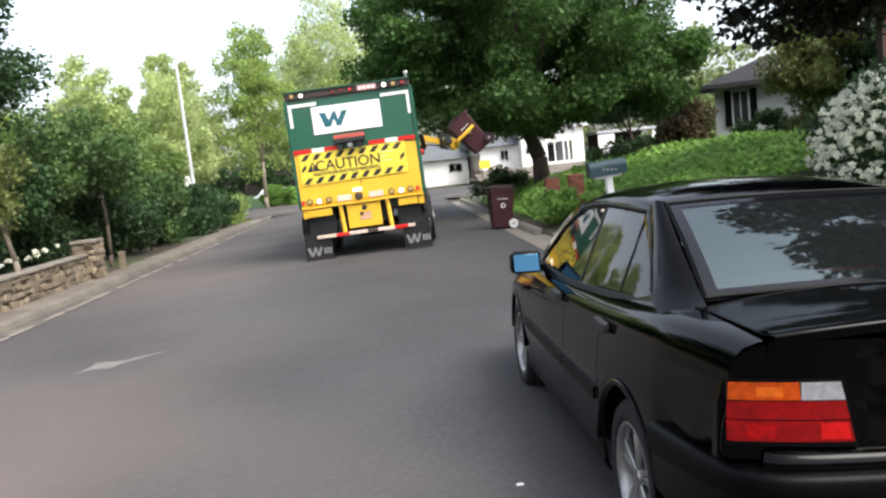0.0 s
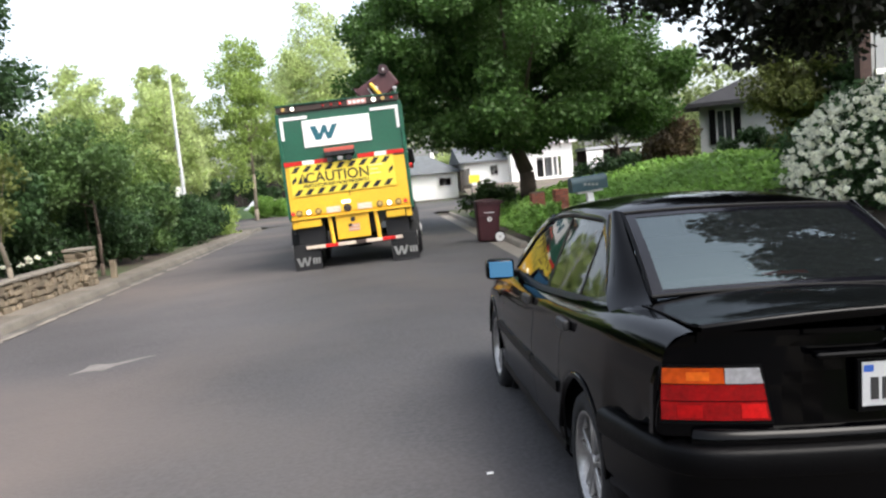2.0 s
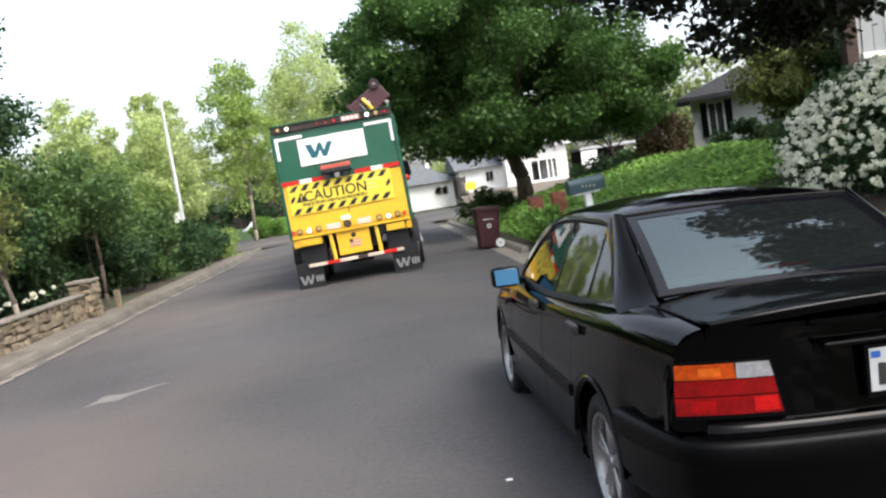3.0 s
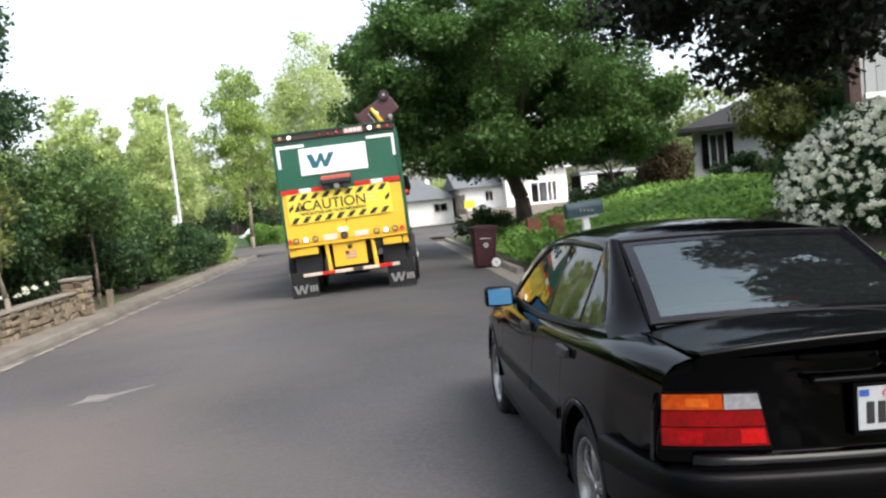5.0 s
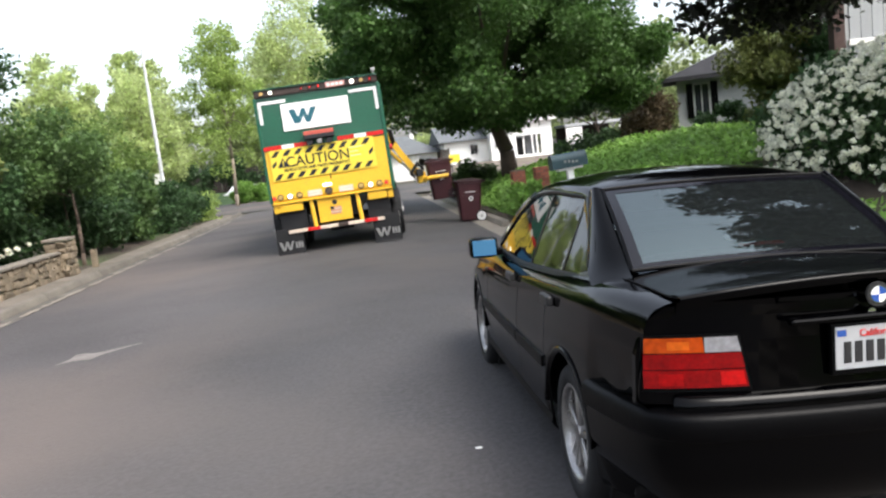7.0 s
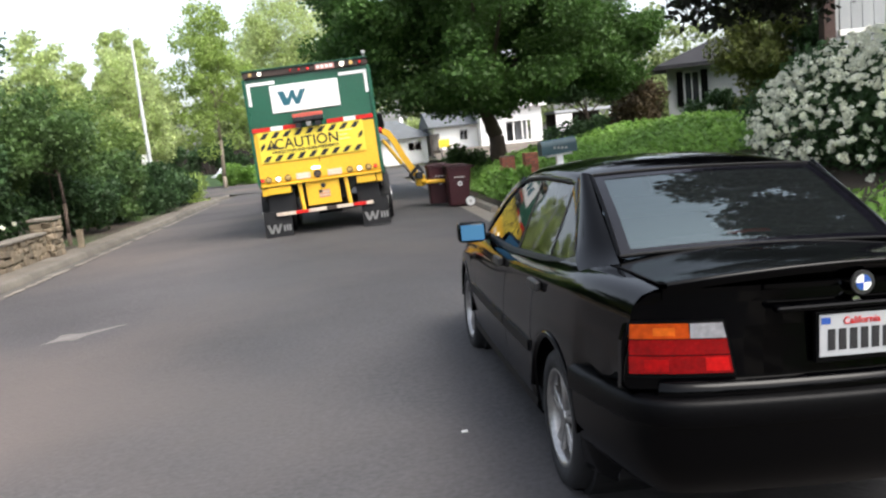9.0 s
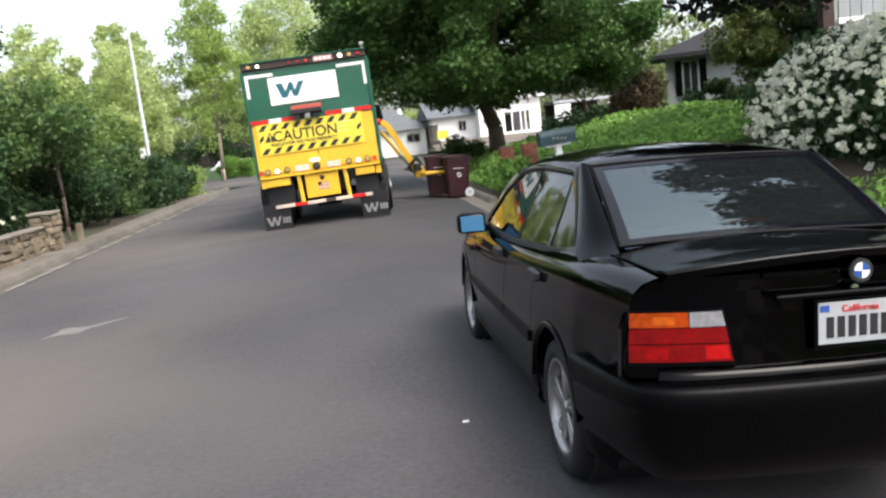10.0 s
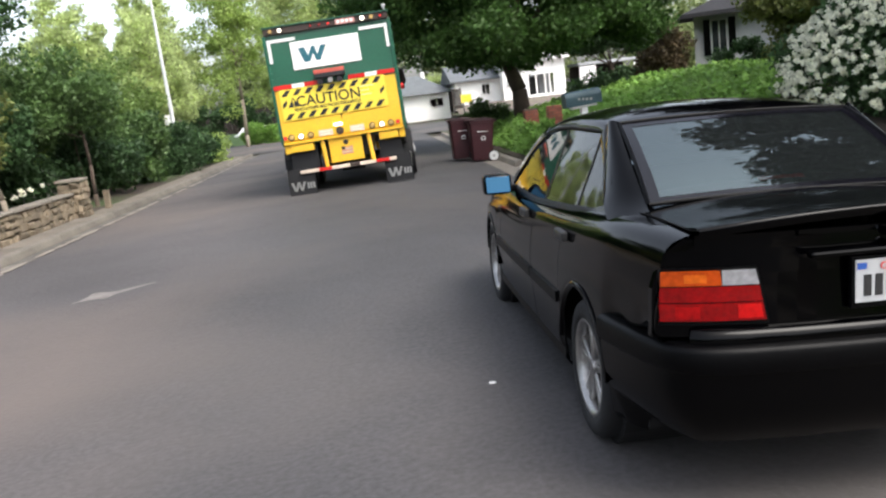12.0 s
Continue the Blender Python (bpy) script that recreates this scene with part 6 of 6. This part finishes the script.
# ---- what moves ----
# seconds, x and z of the bin's middle, its tilt towards the truck
BIN_Y = 17.1
LIFT = [(0.0, 0.47, 2.33, 40), (0.1, 0.45, 2.55, 45), (0.2, 0.32, 3.02, 64), (0.3, 0.14, 3.4, 86), (0.4, -0.2, 3.75, 100), (0.5, -0.58, 3.96, 110), (0.6, -1.0, 3.9, 120), (0.9, -1.34, 3.86, 126), (1.5, -1.4, 3.89, 130), (2.1, -1.37, 3.9, 126), (2.7, -1.38, 3.9, 129), (3.2, -1.37, 3.9, 125), (3.7, -1.4, 3.9, 129), (4.3, -1.4, 3.9, 127), (4.7, -1.36, 3.92, 126), (5.0, -1.25, 3.96, 125), (5.3, -1.2, 3.98, 124), (5.5, -1.03, 3.92, 120), (5.6, -0.78, 3.9, 112), (5.8, -0.3, 3.6, 93), (6.0, -0.06, 3.28, 78), (6.2, 0.1, 2.92, 59), (6.5, 0.46, 2.06, 33), (6.8, 0.5, 1.45, 12), (7.0, 0.44, 1.08, 3), (7.2, 0.45, 0.92, 0), (7.7, 0.52, 0.7, 0), (8.2, 0.63, 0.555, -2), (12.0, 0.63, 0.555, -2)]
GRIP = 0.56


def bin_pose(x, z, a):
    return pose(x, BIN_Y, z, 0, -a, 0) @ pose(0, 0, -GRIP)


def motions():
    walk(bin_lifted, [(t, bin_pose(x, z, a)) for t, x, z, a in LIFT])
    into = TRUCK.inverted()
    grips, booms = [], []
    rows = [r for r in LIFT if r[0] < 9] + [(9.9, 0.63, 0.555, -2), (10.2, 0.50, 0.52, -1), (10.4, 0.27, 0.45, 0), (10.6, -0.02, 0.42, 0), (10.8, -0.10, 0.42, 0), (11.0, -0.12, 0.42, 0), (11.2, -0.08, 0.46, 0), (11.4, -0.18, 0.52, 0), (11.6, -0.42, 0.52, 0), (11.8, -0.85, 0.55, 0), (12.0, -0.95, 0.58, 0)]
    for t, x, z, a in rows:
        m = pose(x, BIN_Y, z, 0, -a, 0) @ pose(-0.47, 0, 0.10)
        e = m.translation
        p = Vector((-1.05, BIN_Y, 2.3))
        d = p - e
        ang = math.degrees(math.atan2(d.x, d.z))
        grips.append((t, into @ m))
        booms.append((t, into @ pose(e.x, BIN_Y, e.z, 0, ang, 0)))
    walk(gripper, grips)
    walk(arm, booms)


motions()
